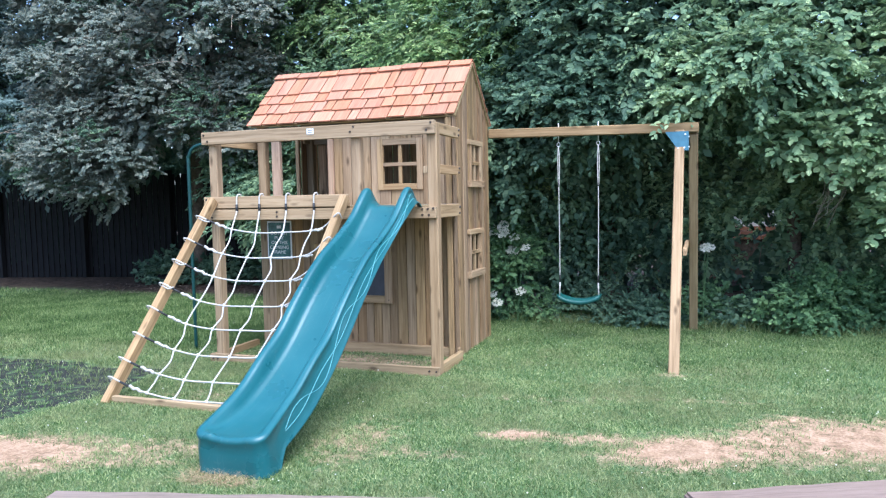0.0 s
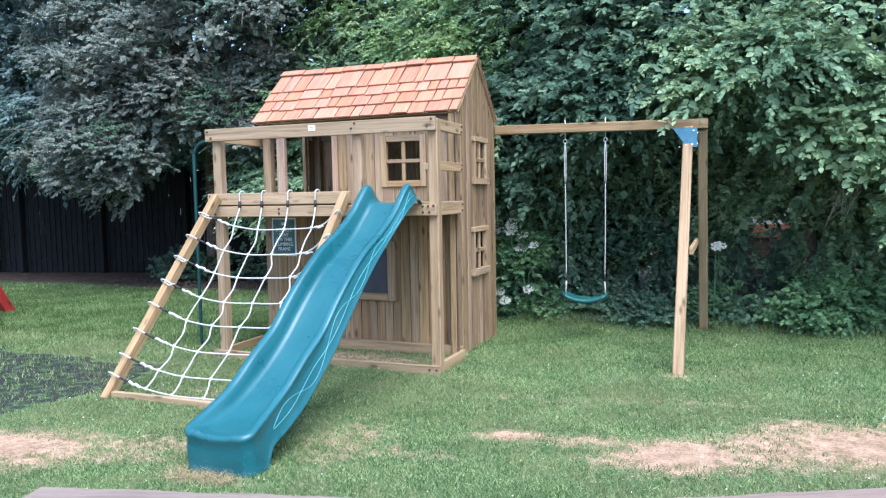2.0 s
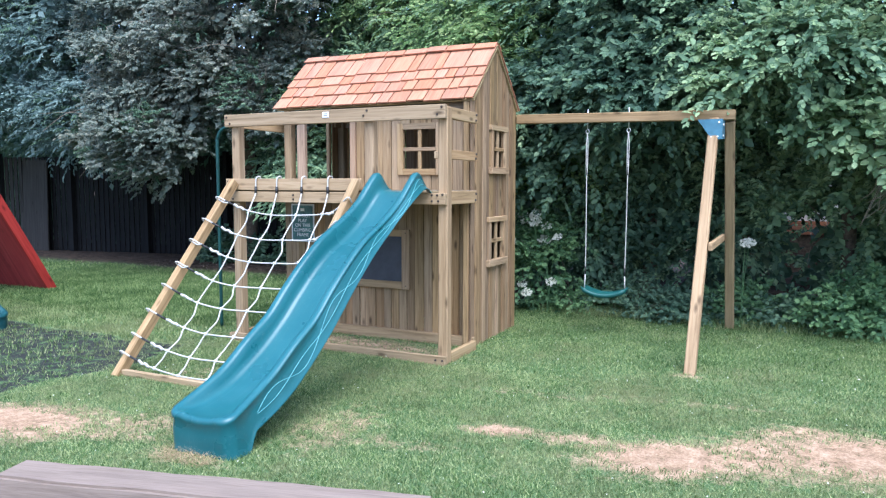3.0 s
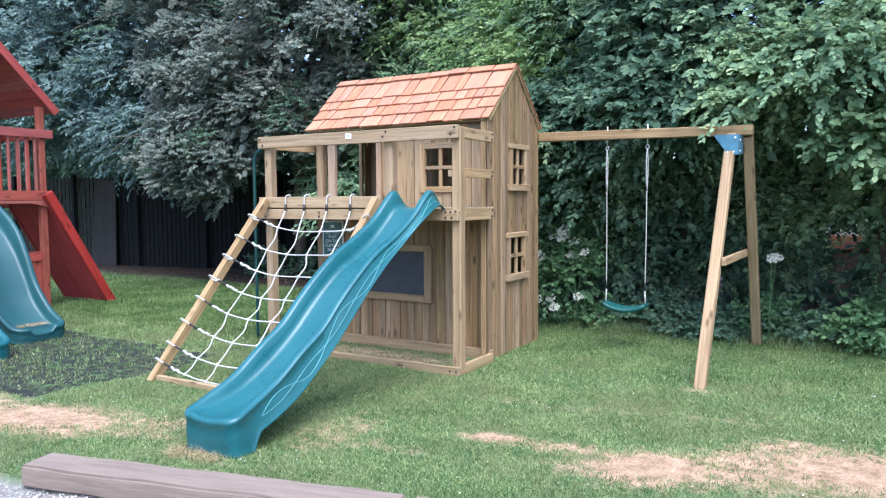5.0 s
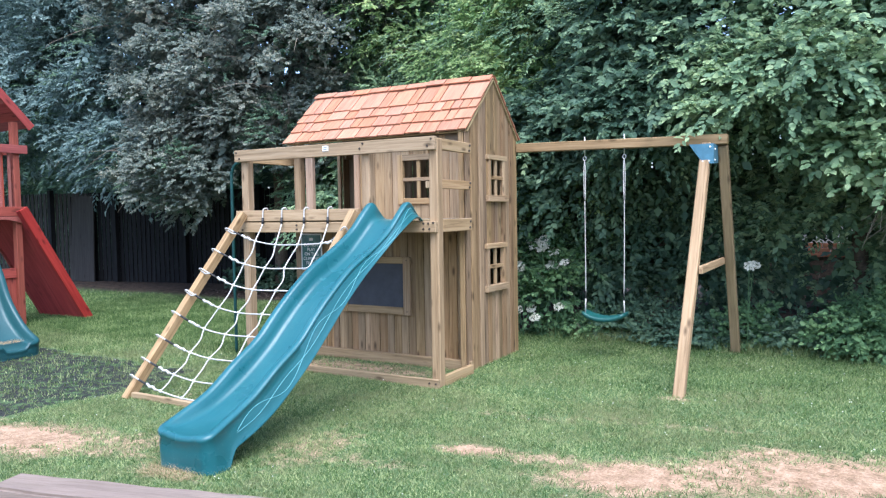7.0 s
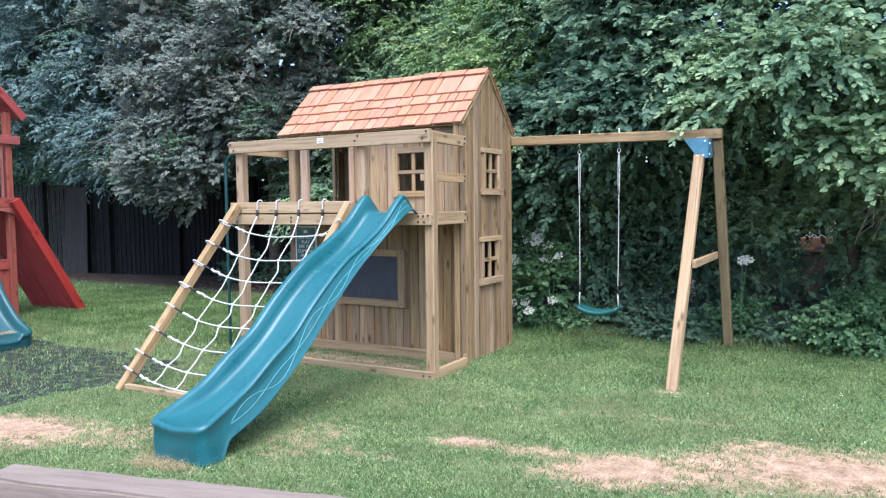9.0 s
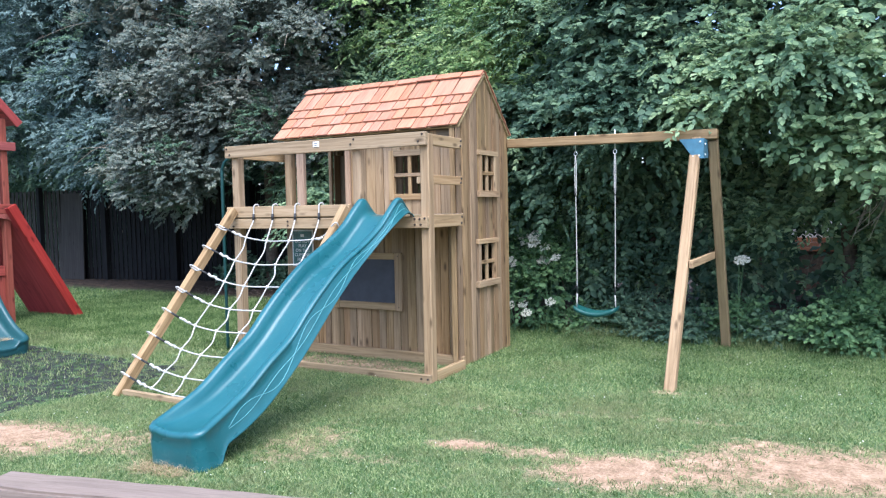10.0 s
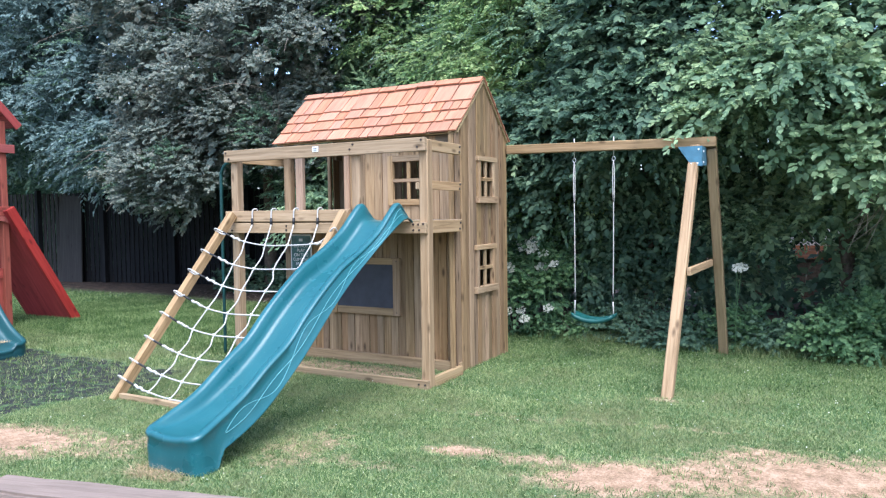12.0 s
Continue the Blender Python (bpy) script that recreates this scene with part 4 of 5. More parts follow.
# ---- red climbing frame ----
red = thing("red_climbing_frame", (-9.9, 6.3, 0), "red-stained timber climbing frame with gabled roof and climbing ramp", "climbing frame")
RX = -9.40
for x, y in ((RX - 0.09, 6.87), (RX - 1.25, 6.87), (RX - 0.09, 5.55), (RX - 1.25, 5.55)):
    block("post", x, x + 0.09, y, y + 0.09, 0, 2.93, REDWOOD, red, chamfer=0.006)
for x in (RX, RX - 1.30):
    block("rail", x, x + 0.04, 5.50, 7.06, 2.48, 2.60, REDWOOD, red)
    block("fascia", x, x + 0.04, 5.50, 7.00, 1.585, 1.72, REDWOOD, red)
    arch = bmesh.new()
    low, high = [], []
    for k in range(17):
        q = k / 16
        y, z = 5.50 + 1.48 * q, 1.465 + 0.075 * min(1.0, 6 * min(q, 1 - q)) ** 0.7
        low.append([arch.verts.new((x + dx, y, z)) for dx in (0.003, 0.036)])
        high.append([arch.verts.new((x + dx, y, 1.582)) for dx in (0.003, 0.036)])
    for k in range(16):
        for ring in ((low[k][0], low[k + 1][0], high[k + 1][0], high[k][0]), (low[k][1], high[k][1], high[k + 1][1], low[k + 1][1]), (low[k][0], low[k][1], low[k + 1][1], low[k + 1][0]), (high[k][0], high[k + 1][0], high[k + 1][1], high[k][1])):
            arch.faces.new(ring)
    arch.faces.new((low[0][0], high[0][0], high[0][1], low[0][1]))
    arch.faces.new((low[16][0], low[16][1], high[16][1], high[16][0]))
    bmesh.ops.recalc_face_normals(arch, faces=arch.faces[:])
    part("arched_fascia", arch, REDWOOD, red)
for y in (6.96, 5.51):
    block("rail", RX - 1.25, RX - 0.01, y, y + 0.04, 2.48, 2.60, REDWOOD, red)
    block("fascia", RX - 1.25, RX - 0.01, y, y + 0.04, 1.47, 1.72, REDWOOD, red)
for i in range(9):
    block("baluster", RX - 0.03, RX + 0.0, 6.42 + 0.125 * (i - 5) + 0.0, 6.455 + 0.125 * (i - 5), 1.72, 2.49, REDWOOD, red)
for y in (6.55, 6.68):
    block("baluster", RX - 0.03, RX + 0.0, y, y + 0.045, 1.72, 2.49, REDWOOD, red)
for i in range(8):
    block("baluster", RX - 1.17 + 0.14 * i, RX - 1.13 + 0.14 * i, 5.52, 5.55, 1.72, 2.49, REDWOOD, red)
for i in range(12):
    block("deck_board", RX - 1.22, RX - 0.01, 5.58 + 0.108 * i, 5.68 + 0.108 * i, 1.60, 1.63, REDWOOD, red)
block("cross_beam", RX - 0.085, RX - 0.04, 5.6, 6.87, 0.70, 0.84, REDWOOD, red)
block("panel", RX - 0.10, RX - 0.06, 6.30, 6.87, 0.05, 0.72, REDWOOD, red)
part("ramp", box_mesh(1.98, 1.10, 0.02, REDWOOD, 0.003), REDWOOD, red, "", along((-9.80, 6.875, 1.63), (-9.80, 7.80, -0.05), (0, 0.87, 0.48)))
for x in (-9.23, -10.36):
    timber("ramp_side", (x, 6.875, 1.69), (x, 7.845, -0.03), 0.045, 0.13, REDWOOD, red, up=(0, 0.87, 0.48))
rr = part("roof", bmesh.new(), REDWOOD, red)
for sgn in (-1, 1):
    for i in range(9):
        s0, s1 = i / 9, (i + 0.97) / 9
        pa = Vector((0, 6.22 + sgn * 0.92 * s0, 3.84 - 0.98 * s0))
        pb = Vector((0, 6.22 + sgn * 0.92 * s1, 3.84 - 0.98 * s1))
        c = (pa + pb) / 2
        wdt = (pb - pa).length
        d = (pb - pa).normalized()
        n = Vector((1, 0, 0)).cross(d)
        m = Matrix((Vector((1, 0, 0)), d, n)).transposed().to_4x4()
        m.translation = Vector((RX - 0.69, c.y, c.z))
        part("board", box_mesh(1.48, wdt, 0.018, REDWOOD, 0.002), REDWOOD, rr, "", m)
for sgn in (-1, 1):
    for x in (RX + 0.06, RX - 1.45):
        timber("bargeboard", (x, 6.22, 3.815), (x, 6.22 + sgn * 0.90, 2.855), 0.03, 0.11, REDWOOD, red, up=(0, sgn * 0.73, 0.68))

CREST2 = ((0.0, 1.80), (0.50, 1.75), (1.07, 1.51), (1.43, 1.26), (1.65, 0.94), (1.82, 0.60), (2.07, 0.33), (2.27, 0.21), (2.40, 0.165))
BED2 = ((0.0, 1.62), (0.50, 1.57), (1.07, 1.31), (1.43, 1.02), (1.65, 0.70), (1.82, 0.41), (2.07, 0.19), (2.27, 0.125), (2.40, 0.11))
SKIRT2 = ((0.0, 1.57), (0.50, 1.52), (1.07, 1.24), (1.43, 0.95), (1.65, 0.62), (1.82, 0.33), (2.07, 0.11), (2.27, 0.03), (2.40, 0.0))
slide("curved_slide", (-9.36, 5.40, 0), 90, CREST2, BED2, SKIRT2, 0.30, "wide teal plastic slide with dry cuttings on its foot", (TEAL_OLD, TEAL_LINE), False, corner=0.12)
slide("curved_slide", (-8.80, 4.52, 0), 90, CREST2, BED2, SKIRT2, 0.26, "teal plastic slide foot resting on rubber matting", (TEAL, TEAL_LINE), False, corner=0.12)

# ---- sleepers along the gravel ----
def sleeper(a, b, w, h, label):
    th = thing("sleeper", ((a[0] + b[0]) / 2, (a[1] + b[1]) / 2, -0.05), label, "sleeper", "sleepers along the lawn")
    L = (Vector(b) - Vector(a)).length
    bm = bmesh.new()
    bmesh.ops.create_cube(bm, size=1)
    for v in bm.verts:
        v.co = (v.co.x * L, v.co.y * w, v.co.z * h)
    bmesh.ops.subdivide_edges(bm, edges=[e for e in bm.edges if abs(e.verts[0].co.x - e.verts[1].co.x) > 0.1], cuts=14)
    bmesh.ops.bevel(bm, geom=[e for e in bm.edges if e.calc_face_angle(0) > 1], offset=0.014, segments=2, affect="EDGES")
    for v in bm.verts:
        v.co += Vector((0, 1, 1)) * 0.006 * noise.noise(v.co * 6 + Vector((a[0], 0, 0)))
    part("timber", bm, SLEEPER, th, "", along((*a, 0.045), (*b, 0.045)))


sleeper((-3.03, 3.072), (-0.90, 3.615), 0.23, 0.125, "grey-brown weathered timber sleeper beside the gravel")
sleeper((-0.86, 3.625), (-0.07, 3.86), 0.23, 0.11, "grey-brown weathered timber sleeper beside the gravel")
sleeper((0.0, 3.97), (1.75, 4.80), 0.23, 0.125, "grey-brown weathered timber sleeper beside the gravel")
sleeper((1.79, 4.81), (3.5, 5.55), 0.23, 0.125, "grey-brown weathered timber sleeper beside the gravel")

# ---- boundary fence ----
fence = thing("fence", (-14.5, 12, 0), "close-boarded timber fence, mostly coloured as dark as the shade under the trees", "fence")
fa, fb = Vector((-17.5, 11.0, 0)), Vector((-8.0, 12.9, 0))
fd = (fb - fa).normalized()
for i in range(78):
    p = fa + fd * (0.125 * i)
    z1 = 2.12 + 0.02 * math.sin(i * 2.1)
    m = along(p, p + Vector((0, 0, z1)), (0, 1, 0))
    # boards from 24 on, and the posts, carry the tree shade in their colour
    fm = FENCE_GREY if i < 24 else FENCE_SHADE
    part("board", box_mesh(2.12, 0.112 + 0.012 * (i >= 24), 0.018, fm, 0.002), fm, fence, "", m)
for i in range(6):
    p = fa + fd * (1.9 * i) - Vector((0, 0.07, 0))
    part("post", box_mesh(2.2, 0.10, 0.10, FENCE_SHADE, 0.004), FENCE_SHADE, fence, "", along(p, p + Vector((0, 0, 2.2)), (0, 1, 0)))
shed_p = Vector((-14.75, 11.45, 0))
shed = thing("shed_panel", tuple(shed_p), "plain grey-brown board leaning at the fence", "board")
part("panel", box_mesh(2.05, 0.9, 0.03, FENCE_GREY, 0.004), FENCE_GREY, shed, "", along(shed_p, shed_p + Vector((0, 0.05, 2.05)), (0, 1, 0)))


# ---- trees, shrubs and hedge ----
def unit(a):
    return a / np.maximum(np.linalg.norm(a, axis=1, keepdims=True), 1e-9)


def leaf_mesh(name, base, direction, normal, length, width, mat, six=True):
    """Folded leaves from arrays: a stalk point, the way of the midrib, the upper side, and sizes."""
    d = unit(direction)
    side = unit(np.cross(d, normal))
    up = np.cross(side, d)
    L, Wd = length[:, None], width[:, None]
    if six:
        shape = ((0, 0, 0), (0.30, 0.42, 0.06), (0.68, 0.38, 0.05), (1.0, 0, -0.14), (0.68, -0.38, 0.05), (0.30, -0.42, 0.06))
        tri = ((0, 1, 2), (0, 2, 3), (0, 3, 4), (0, 4, 5))
    else:
        shape = ((0, 0, 0), (0.45, 0.5, 0.05), (1.0, 0, -0.12), (0.45, -0.5, 0.05))
        tri = ((0, 1, 2), (0, 2, 3))
    vs = np.stack([base + d * (L * a) + side * (Wd * b) + up * (L * c) for a, b, c in shape], 1)
    k = len(shape)
    polys = (np.arange(len(base)) * k)[:, None, None] + np.array(tri)[None]
    return fast_mesh(name, vs.reshape(-1, 3), polys.reshape(-1, 3), mat)


def sprays(rg, roots, ways, leaves, spray_len, leaf_len, ratio, droop=0.35):
    """Leaves set in turn along short drooping twigs."""
    n = len(roots)
    ways = unit(ways)
    k = np.tile(np.arange(leaves), n)
    r = np.repeat(np.arange(n), leaves)
    t = (k + 0.6) / leaves
    ln = spray_len * rg.uniform(0.6, 1.25, n)[r]
    pos = roots[r] + ways[r] * (ln * t)[:, None]
    pos[:, 2] -= droop * ln * t * t
    sidev = unit(np.cross(ways, np.array([0, 0, 1.0]) + rg.normal(0, 0.25, (n, 3))))[r]
    sgn = np.where(k % 2 == 0, 1.0, -1.0)[:, None]
    d = ways[r] * (0.45 + 0.9 * t[:, None] ** 3) + sidev * sgn * (1.05 - t[:, None] ** 2) + rg.normal(0, 0.25, (len(r), 3))
    d[:, 2] -= 0.30
    nrm = np.array([0.1, -0.70, 0.80]) + ways[r] * 0.25 + rg.normal(0, 0.36, (len(r), 3))
    size = leaf_len * rg.uniform(0.65, 1.2, len(r)) * (0.8 + 0.4 * np.sin(t * math.pi))
    return pos, d, nrm, size, size * ratio * rg.uniform(0.85, 1.15, len(r))


def boughs(rg, lobes, small, k=14):
    """Each lobe of a crown breaks up into many smaller clumps on its skin."""
    out = []
    for cx, cy, cz, rx, ry, rz in lobes:
        v = unit(rg.normal(0, 1, (k, 3)))
        v[:, 1] = np.where(v[:, 1] > 0.3, -v[:, 1], v[:, 1])
        r = small * rg.uniform(0.6, 1.35, k)
        p = np.array([cx, cy, cz]) + v * np.array([rx, ry, rz]) * rg.uniform(0.62, 1.0, k)[:, None]
        out += [(*q, s * 1.15, s, s * 0.62) for q, s in zip(p, r)]
    return out


def crown_points(rg, lobes, n, inner, outer, front=0.45):
    """Points on the clumps of a crown, most of them above and in front."""
    L = np.array(lobes)
    area = L[:, 3] * L[:, 5] + L[:, 3] * L[:, 4]
    pick = rg.choice(len(L), n * 2, p=area / area.sum())
    v = unit(rg.normal(0, 1, (n * 2, 3)))
    flip = (v[:, 1] > front) & (rg.uniform(0, 1, n * 2) < 0.85)
    v[flip, 1] *= -1
    under = (v[:, 2] < -0.35) & (rg.uniform(0, 1, n * 2) < 0.6)
    v[under, 2] *= -1
    f = rg.uniform(inner, outer, n * 2)[:, None]
    p = L[pick, :3] + v * L[pick, 3:6] * f
    keep = p[:, 2] > 0.02
    return p[keep][:n], v[keep][:n]


def thin(p):
    """A thin place in the hedge, where the garden behind shows through."""
    d = p[:, 1] - 10
    return (((p[:, 0] - 0.82 + d * 0.01) / 0.50) ** 2 + ((p[:, 2] - 1.12 + d * 0.055) / 0.31) ** 2 < 1) & (d > -1.2) & ((np.sin(p[:, 0] * 91 + p[:, 2] * 57 + p[:, 1] * 33) * 1000) % 1 > 0.18)


def tree(name, label, category, lobes, trunk, mat, n, leaves, spray_len, leaf_len, ratio, seed, limbs=9, inner=0.72, droop=0.35, core=0.35, group="", r0=0.1, clump=0.46, young=None, twigs=8):
    rg = np.random.default_rng(seed)
    th = thing(name, trunk[0], label, category, group)
    if limbs:
        tips = [Vector(l[:3]) for l in lobes]
        bm = tube_bm(curve_points(trunk, 4), r0, 9, radii=list(np.linspace(r0, r0 * 0.45, 4 * (len(trunk) - 1) + 1)))
        part("trunk", bm, BARK, th, smooth=True)
        for i in range(limbs):
            tip = tips[i % len(tips)] + Vector(rg.uniform(-0.7, 0.7, 3)) * lobes[i % len(tips)][3]
            st = Vector(trunk[-1]).lerp(Vector(trunk[len(trunk) // 2]), float(rg.uniform(0, 0.9)))
            mid = st.lerp(tip, 0.5) + Vector((*rg.uniform(-0.25, 0.25, 2), 0.2))
            pts = curve_points([st, mid, tip], 5)
            part("limb", tube_bm(pts, 0.03, 6, radii=list(np.linspace(r0 * 0.4, 0.006, len(pts)))), BARK, th, smooth=True)
    p, v = crown_points(rg, boughs(rg, lobes, clump), n, 0.55, 1.05)
    way = v * np.array([0.9, 1.0, 0.55]) + rg.normal(0, 0.35, p.shape) + np.array([0, -0.35, -0.05])
    ok = ~thin(p)
    p, v, way = p[ok], v[ok], way[ok]
    part("crown", leaf_mesh("crown", *sprays(rg, p, way, leaves, spray_len, leaf_len, ratio, droop), mat), mat, th)
    if core:
        m = int(n * core * 0.95)
        p, v = crown_points(rg, lobes, m, 0.25, 0.66, 2)
        p, v = p[~thin(p)], v[~thin(p)]
        way = v + rg.normal(0, 0.5, p.shape)
        part("inner_leaves", leaf_mesh("inner_leaves", *sprays(rg, p, way, 10, spray_len * 1.6, leaf_len * 1.7, ratio * 1.1, droop), mat, False), mat, th)
    if young:
        p, v = crown_points(rg, boughs(rg, lobes, clump * 0.8, young[1]), int(n * young[2]), 0.7, 1.1)
        p, v = p[~thin(p)], v[~thin(p)]
        way = v * np.array([0.9, 1.0, 0.4]) + rg.normal(0, 0.3, p.shape) + np.array([0, -0.45, 0])
        part("young_leaves", leaf_mesh("young_leaves", *sprays(rg, p, way, 13, spray_len * 0.95, leaf_len * 0.72, ratio * 0.8, droop), young[0]), young[0], th, "paler young leaves")
    for i in range(twigs):
        e = lobes[int(rg.integers(len(lobes)))]
        a = Vector((e[0] + rg.uniform(-0.8, 0.8) * e[3], e[1] - 0.55 * e[4], e[2] + rg.uniform(-0.5, 0.5) * e[5]))
        b = a + Vector((rg.uniform(-0.7, 0.7), -rg.uniform(0.35, 0.65) * e[4], rg.uniform(-0.7, 0.35)))
        pts = curve_points([a, a.lerp(b, 0.5) + Vector((0, 0, rg.uniform(0.03, 0.16))), b], 5)
        part("twig", tube_bm(pts, 0.004, 5, radii=list(np.linspace(0.007, 0.002, len(pts)))), TWIG, th, smooth=True)
    return th


# hazel and elder at the end of the swing
hazel = tree("hedge_tree", "dense mid-green hazel with overhanging sprays beside the swing", "tree",
     [(0.6, 9.75, 3.0, 1.2, 1.15, 1.0), (1.9, 9.7, 2.6, 1.3, 1.1, 1.2), (1.2, 9.9, 4.3, 1.5, 1.4, 1.2), (2.8, 9.8, 3.9, 1.4, 1.4, 1.3), (0.3, 10.7, 1.7, 1.0, 0.8, 0.9), (1.7, 10.75, 1.3, 1.2, 0.75, 1.0), (2.9, 9.9, 1.6, 1.2, 0.9, 1.3), (0.3, 10.1, 5.3, 1.6, 1.5, 1.1), (2.2, 10.2, 5.5, 1.8, 1.6, 1.1), (0.25, 9.35, 2.85, 0.75, 0.85, 0.40)],
     [(1.2, 10.4, 0), (1.1, 10.3, 1.2), (1.3, 10.2, 2.6), (1.2, 10.2, 4.0)], HAZEL, 4300, 13, 0.42, 0.078, 0.68, 1, limbs=12, young=(ASH, 8, 0.48), twigs=16)
tree("hedge_tree", "deep green elder and maple foliage behind the swing", "tree",
     [(-1.0, 10.0, 2.9, 1.2, 1.1, 1.0), (-2.1, 10.1, 2.4, 1.1, 1.0, 1.1), (-0.6, 10.95, 1.5, 1.1, 0.85, 1.0), (-1.8, 10.85, 1.2, 1.1, 0.75, 0.9), (-1.4, 10.2, 4.2, 1.5, 1.3, 1.1), (-0.8, 9.5, 2.75, 0.9, 0.7, 0.4), (-1.0, 10.4, 5.3, 1.7, 1.5, 1.1)],
     [(-1.2, 10.6, 0), (-1.1, 10.5, 1.4), (-1.3, 10.5, 3.0), (-1.2, 10.4, 4.2)], DEEPGREEN, 4100, 12, 0.42, 0.086, 0.66, 2, limbs=12, young=(HAZEL, 6, 0.35), twigs=12)
# behind the playhouse
tree("hedge_tree", "fresh green tree with sunlit yellow-green sprays behind the playhouse", "tree",
     [(-2.75, 10.35, 3.9, 0.95, 0.9, 0.9), (-2.3, 10.6, 5.1, 1.0, 1.0, 1.0), (-2.7, 10.4, 2.9, 0.8, 0.8, 0.8), (-3.6, 10.8, 3.6, 1.2, 1.1, 1.2), (-3.0, 10.9, 5.0, 1.5, 1.2, 1.2), (-4.6, 11.2, 4.6, 1.4, 1.2, 1.3), (-4.0, 11.2, 6.0, 1.6, 1.3, 1.1), (-2.6, 10.6, 2.0, 0.9, 0.8, 1.0), (-4.2, 11.0, 2.2, 1.2, 0.9, 1.1)],
     [(-3.6, 11.6, 0), (-3.7, 11.5, 1.8), (-3.6, 11.4, 3.6), (-3.7, 11.3, 5.0)], LIME, 3900, 12, 0.42, 0.070, 0.55, 3, limbs=12, young=(HAZEL, 8, 0.35))
tree("hedge_tree", "green broadleaved tree seen past the balcony", "tree",
     [(-5.8, 11.2, 3.2, 1.3, 1.1, 1.2), (-6.4, 11.4, 1.9, 1.3, 1.0, 1.2), (-5.2, 11.3, 1.6, 1.2, 0.9, 1.2), (-5.6, 11.8, 4.8, 1.5, 1.2, 1.2), (-6.2, 10.9, 1.45, 0.7, 0.6, 0.45), (-6.4, 12.0, 6.2, 1.7, 1.3, 1.2)],
     [(-5.8, 12.0, 0), (-5.9, 11.9, 1.6), (-5.7, 11.9, 3.4), (-5.8, 11.9, 4.8)], HAZEL, 3600, 13, 0.42, 0.082, 0.52, 4, limbs=10, young=(LIME, 5, 0.2))
# the dark hawthorns on the left
hawthorn = tree("hawthorn_tree", "broad bronze-green tree with drooping twiggy boughs", "tree",
     [(-7.6, 10.4, 4.2, 1.5, 1.4, 1.3), (-9.2, 10.3, 4.0, 1.5, 1.5, 1.3), (-8.4, 10.2, 2.9, 1.3, 1.2, 0.9), (-9.8, 10.4, 2.6, 1.2, 1.2, 0.9), (-8.2, 10.8, 5.6, 1.8, 1.5, 1.2), (-7.0, 10.8, 3.0, 1.0, 1.0, 0.9), (-10.4, 10.6, 5.2, 1.7, 1.5, 1.3), (-8.8, 10.9, 7.0, 2.2, 1.6, 1.2), (-6.6, 11.0, 5.4, 1.3, 1.3, 1.2), (-9.3, 9.7, 2.2, 0.8, 0.6, 0.55)],
     [(-8.9, 11.8, 0), (-8.8, 11.7, 1.3), (-8.6, 11.4, 2.8), (-8.8, 11.2, 4.6)], HAWTHORN, 10500, 12, 0.17, 0.050, 0.95, 5, limbs=18, droop=0.15, clump=0.36, young=(DEEPGREEN, 5, 0.15), twigs=22, r0=0.14)
tree("hedge_tree", "blue-green broadleaved tree overhanging the dark fence", "tree",
     [(-12.4, 10.9, 3.6, 1.5, 1.3, 1.2), (-13.9, 10.6, 4.0, 1.7, 1.4, 1.3), (-12.0, 11.0, 5.2, 1.7, 1.5, 1.4), (-15.4, 10.4, 3.8, 1.6, 1.3, 1.2), (-14.4, 10.8, 5.8, 2.0, 1.6, 1.4), (-16.6, 10.2, 5.0, 2.0, 1.6, 1.5), (-11.6, 10.8, 2.8, 1.0, 0.9, 0.7), (-13.2, 11.2, 7.4, 2.4, 1.7, 1.3), (-16.5, 10.6, 7.2, 2.4, 1.7, 1.4)],
     [(-13.6, 12.4, 0), (-13.5, 12.2, 1.6), (-13.6, 11.8, 3.4), (-13.5, 11.6, 5.2)], BLUEGREEN, 5200, 12, 0.46, 0.095, 0.55, 6, limbs=14, droop=0.25, r0=0.15, young=(DEEPGREEN, 6, 0.25))
# a deep row of woodland behind, which closes the view
rg = np.random.default_rng(9)
n = 12500
bx = rg.uniform(-24, 8, n)
line = np.where(bx > -4, 11.9, 12.6) + 0.4 * np.sin(bx * 1.3)
bp = np.stack([bx, line + rg.uniform(0, 1.6, n), rg.uniform(0.1, 8.0, n)], 1)
bp = bp[~((bp[:, 0] > -5) & (bp[:, 2] > 4.2 + 0.8 * np.sin(bp[:, 0] * 2.3))) & ~thin(bp) & ~((bp[:, 0] < -7.5) & (bp[:, 2] < 2.3) & (bp[:, 1] < 13.6))]
woods = new("woodland", leaf_mesh("woodland", *sprays(rg, bp, rg.normal(0, 0.6, bp.shape) + np.array([0, -0.8, -0.2]), 7, 0.6, 0.19, 0.6), DEEPGREEN, False))
bx = rg.uniform(-26, -4.5, 2600)
bp = np.stack([bx, rg.uniform(15.0, 16.5, 2600), rg.uniform(0.1, 5.2, 2600)], 1)
far_woods = new("woodland", leaf_mesh("far_woodland", *sprays(rg, bp, rg.normal(0, 0.6, bp.shape) + np.array([0, -0.8, -0.2]), 7, 0.9, 0.34, 0.6), DEEPGREEN, False))
tagged(far_woods, "dark woodland in the shade beyond the fence", "woods", kind="stuff")
tagged(woods, "dense dark green woodland behind the hedge", "woods", kind="stuff")


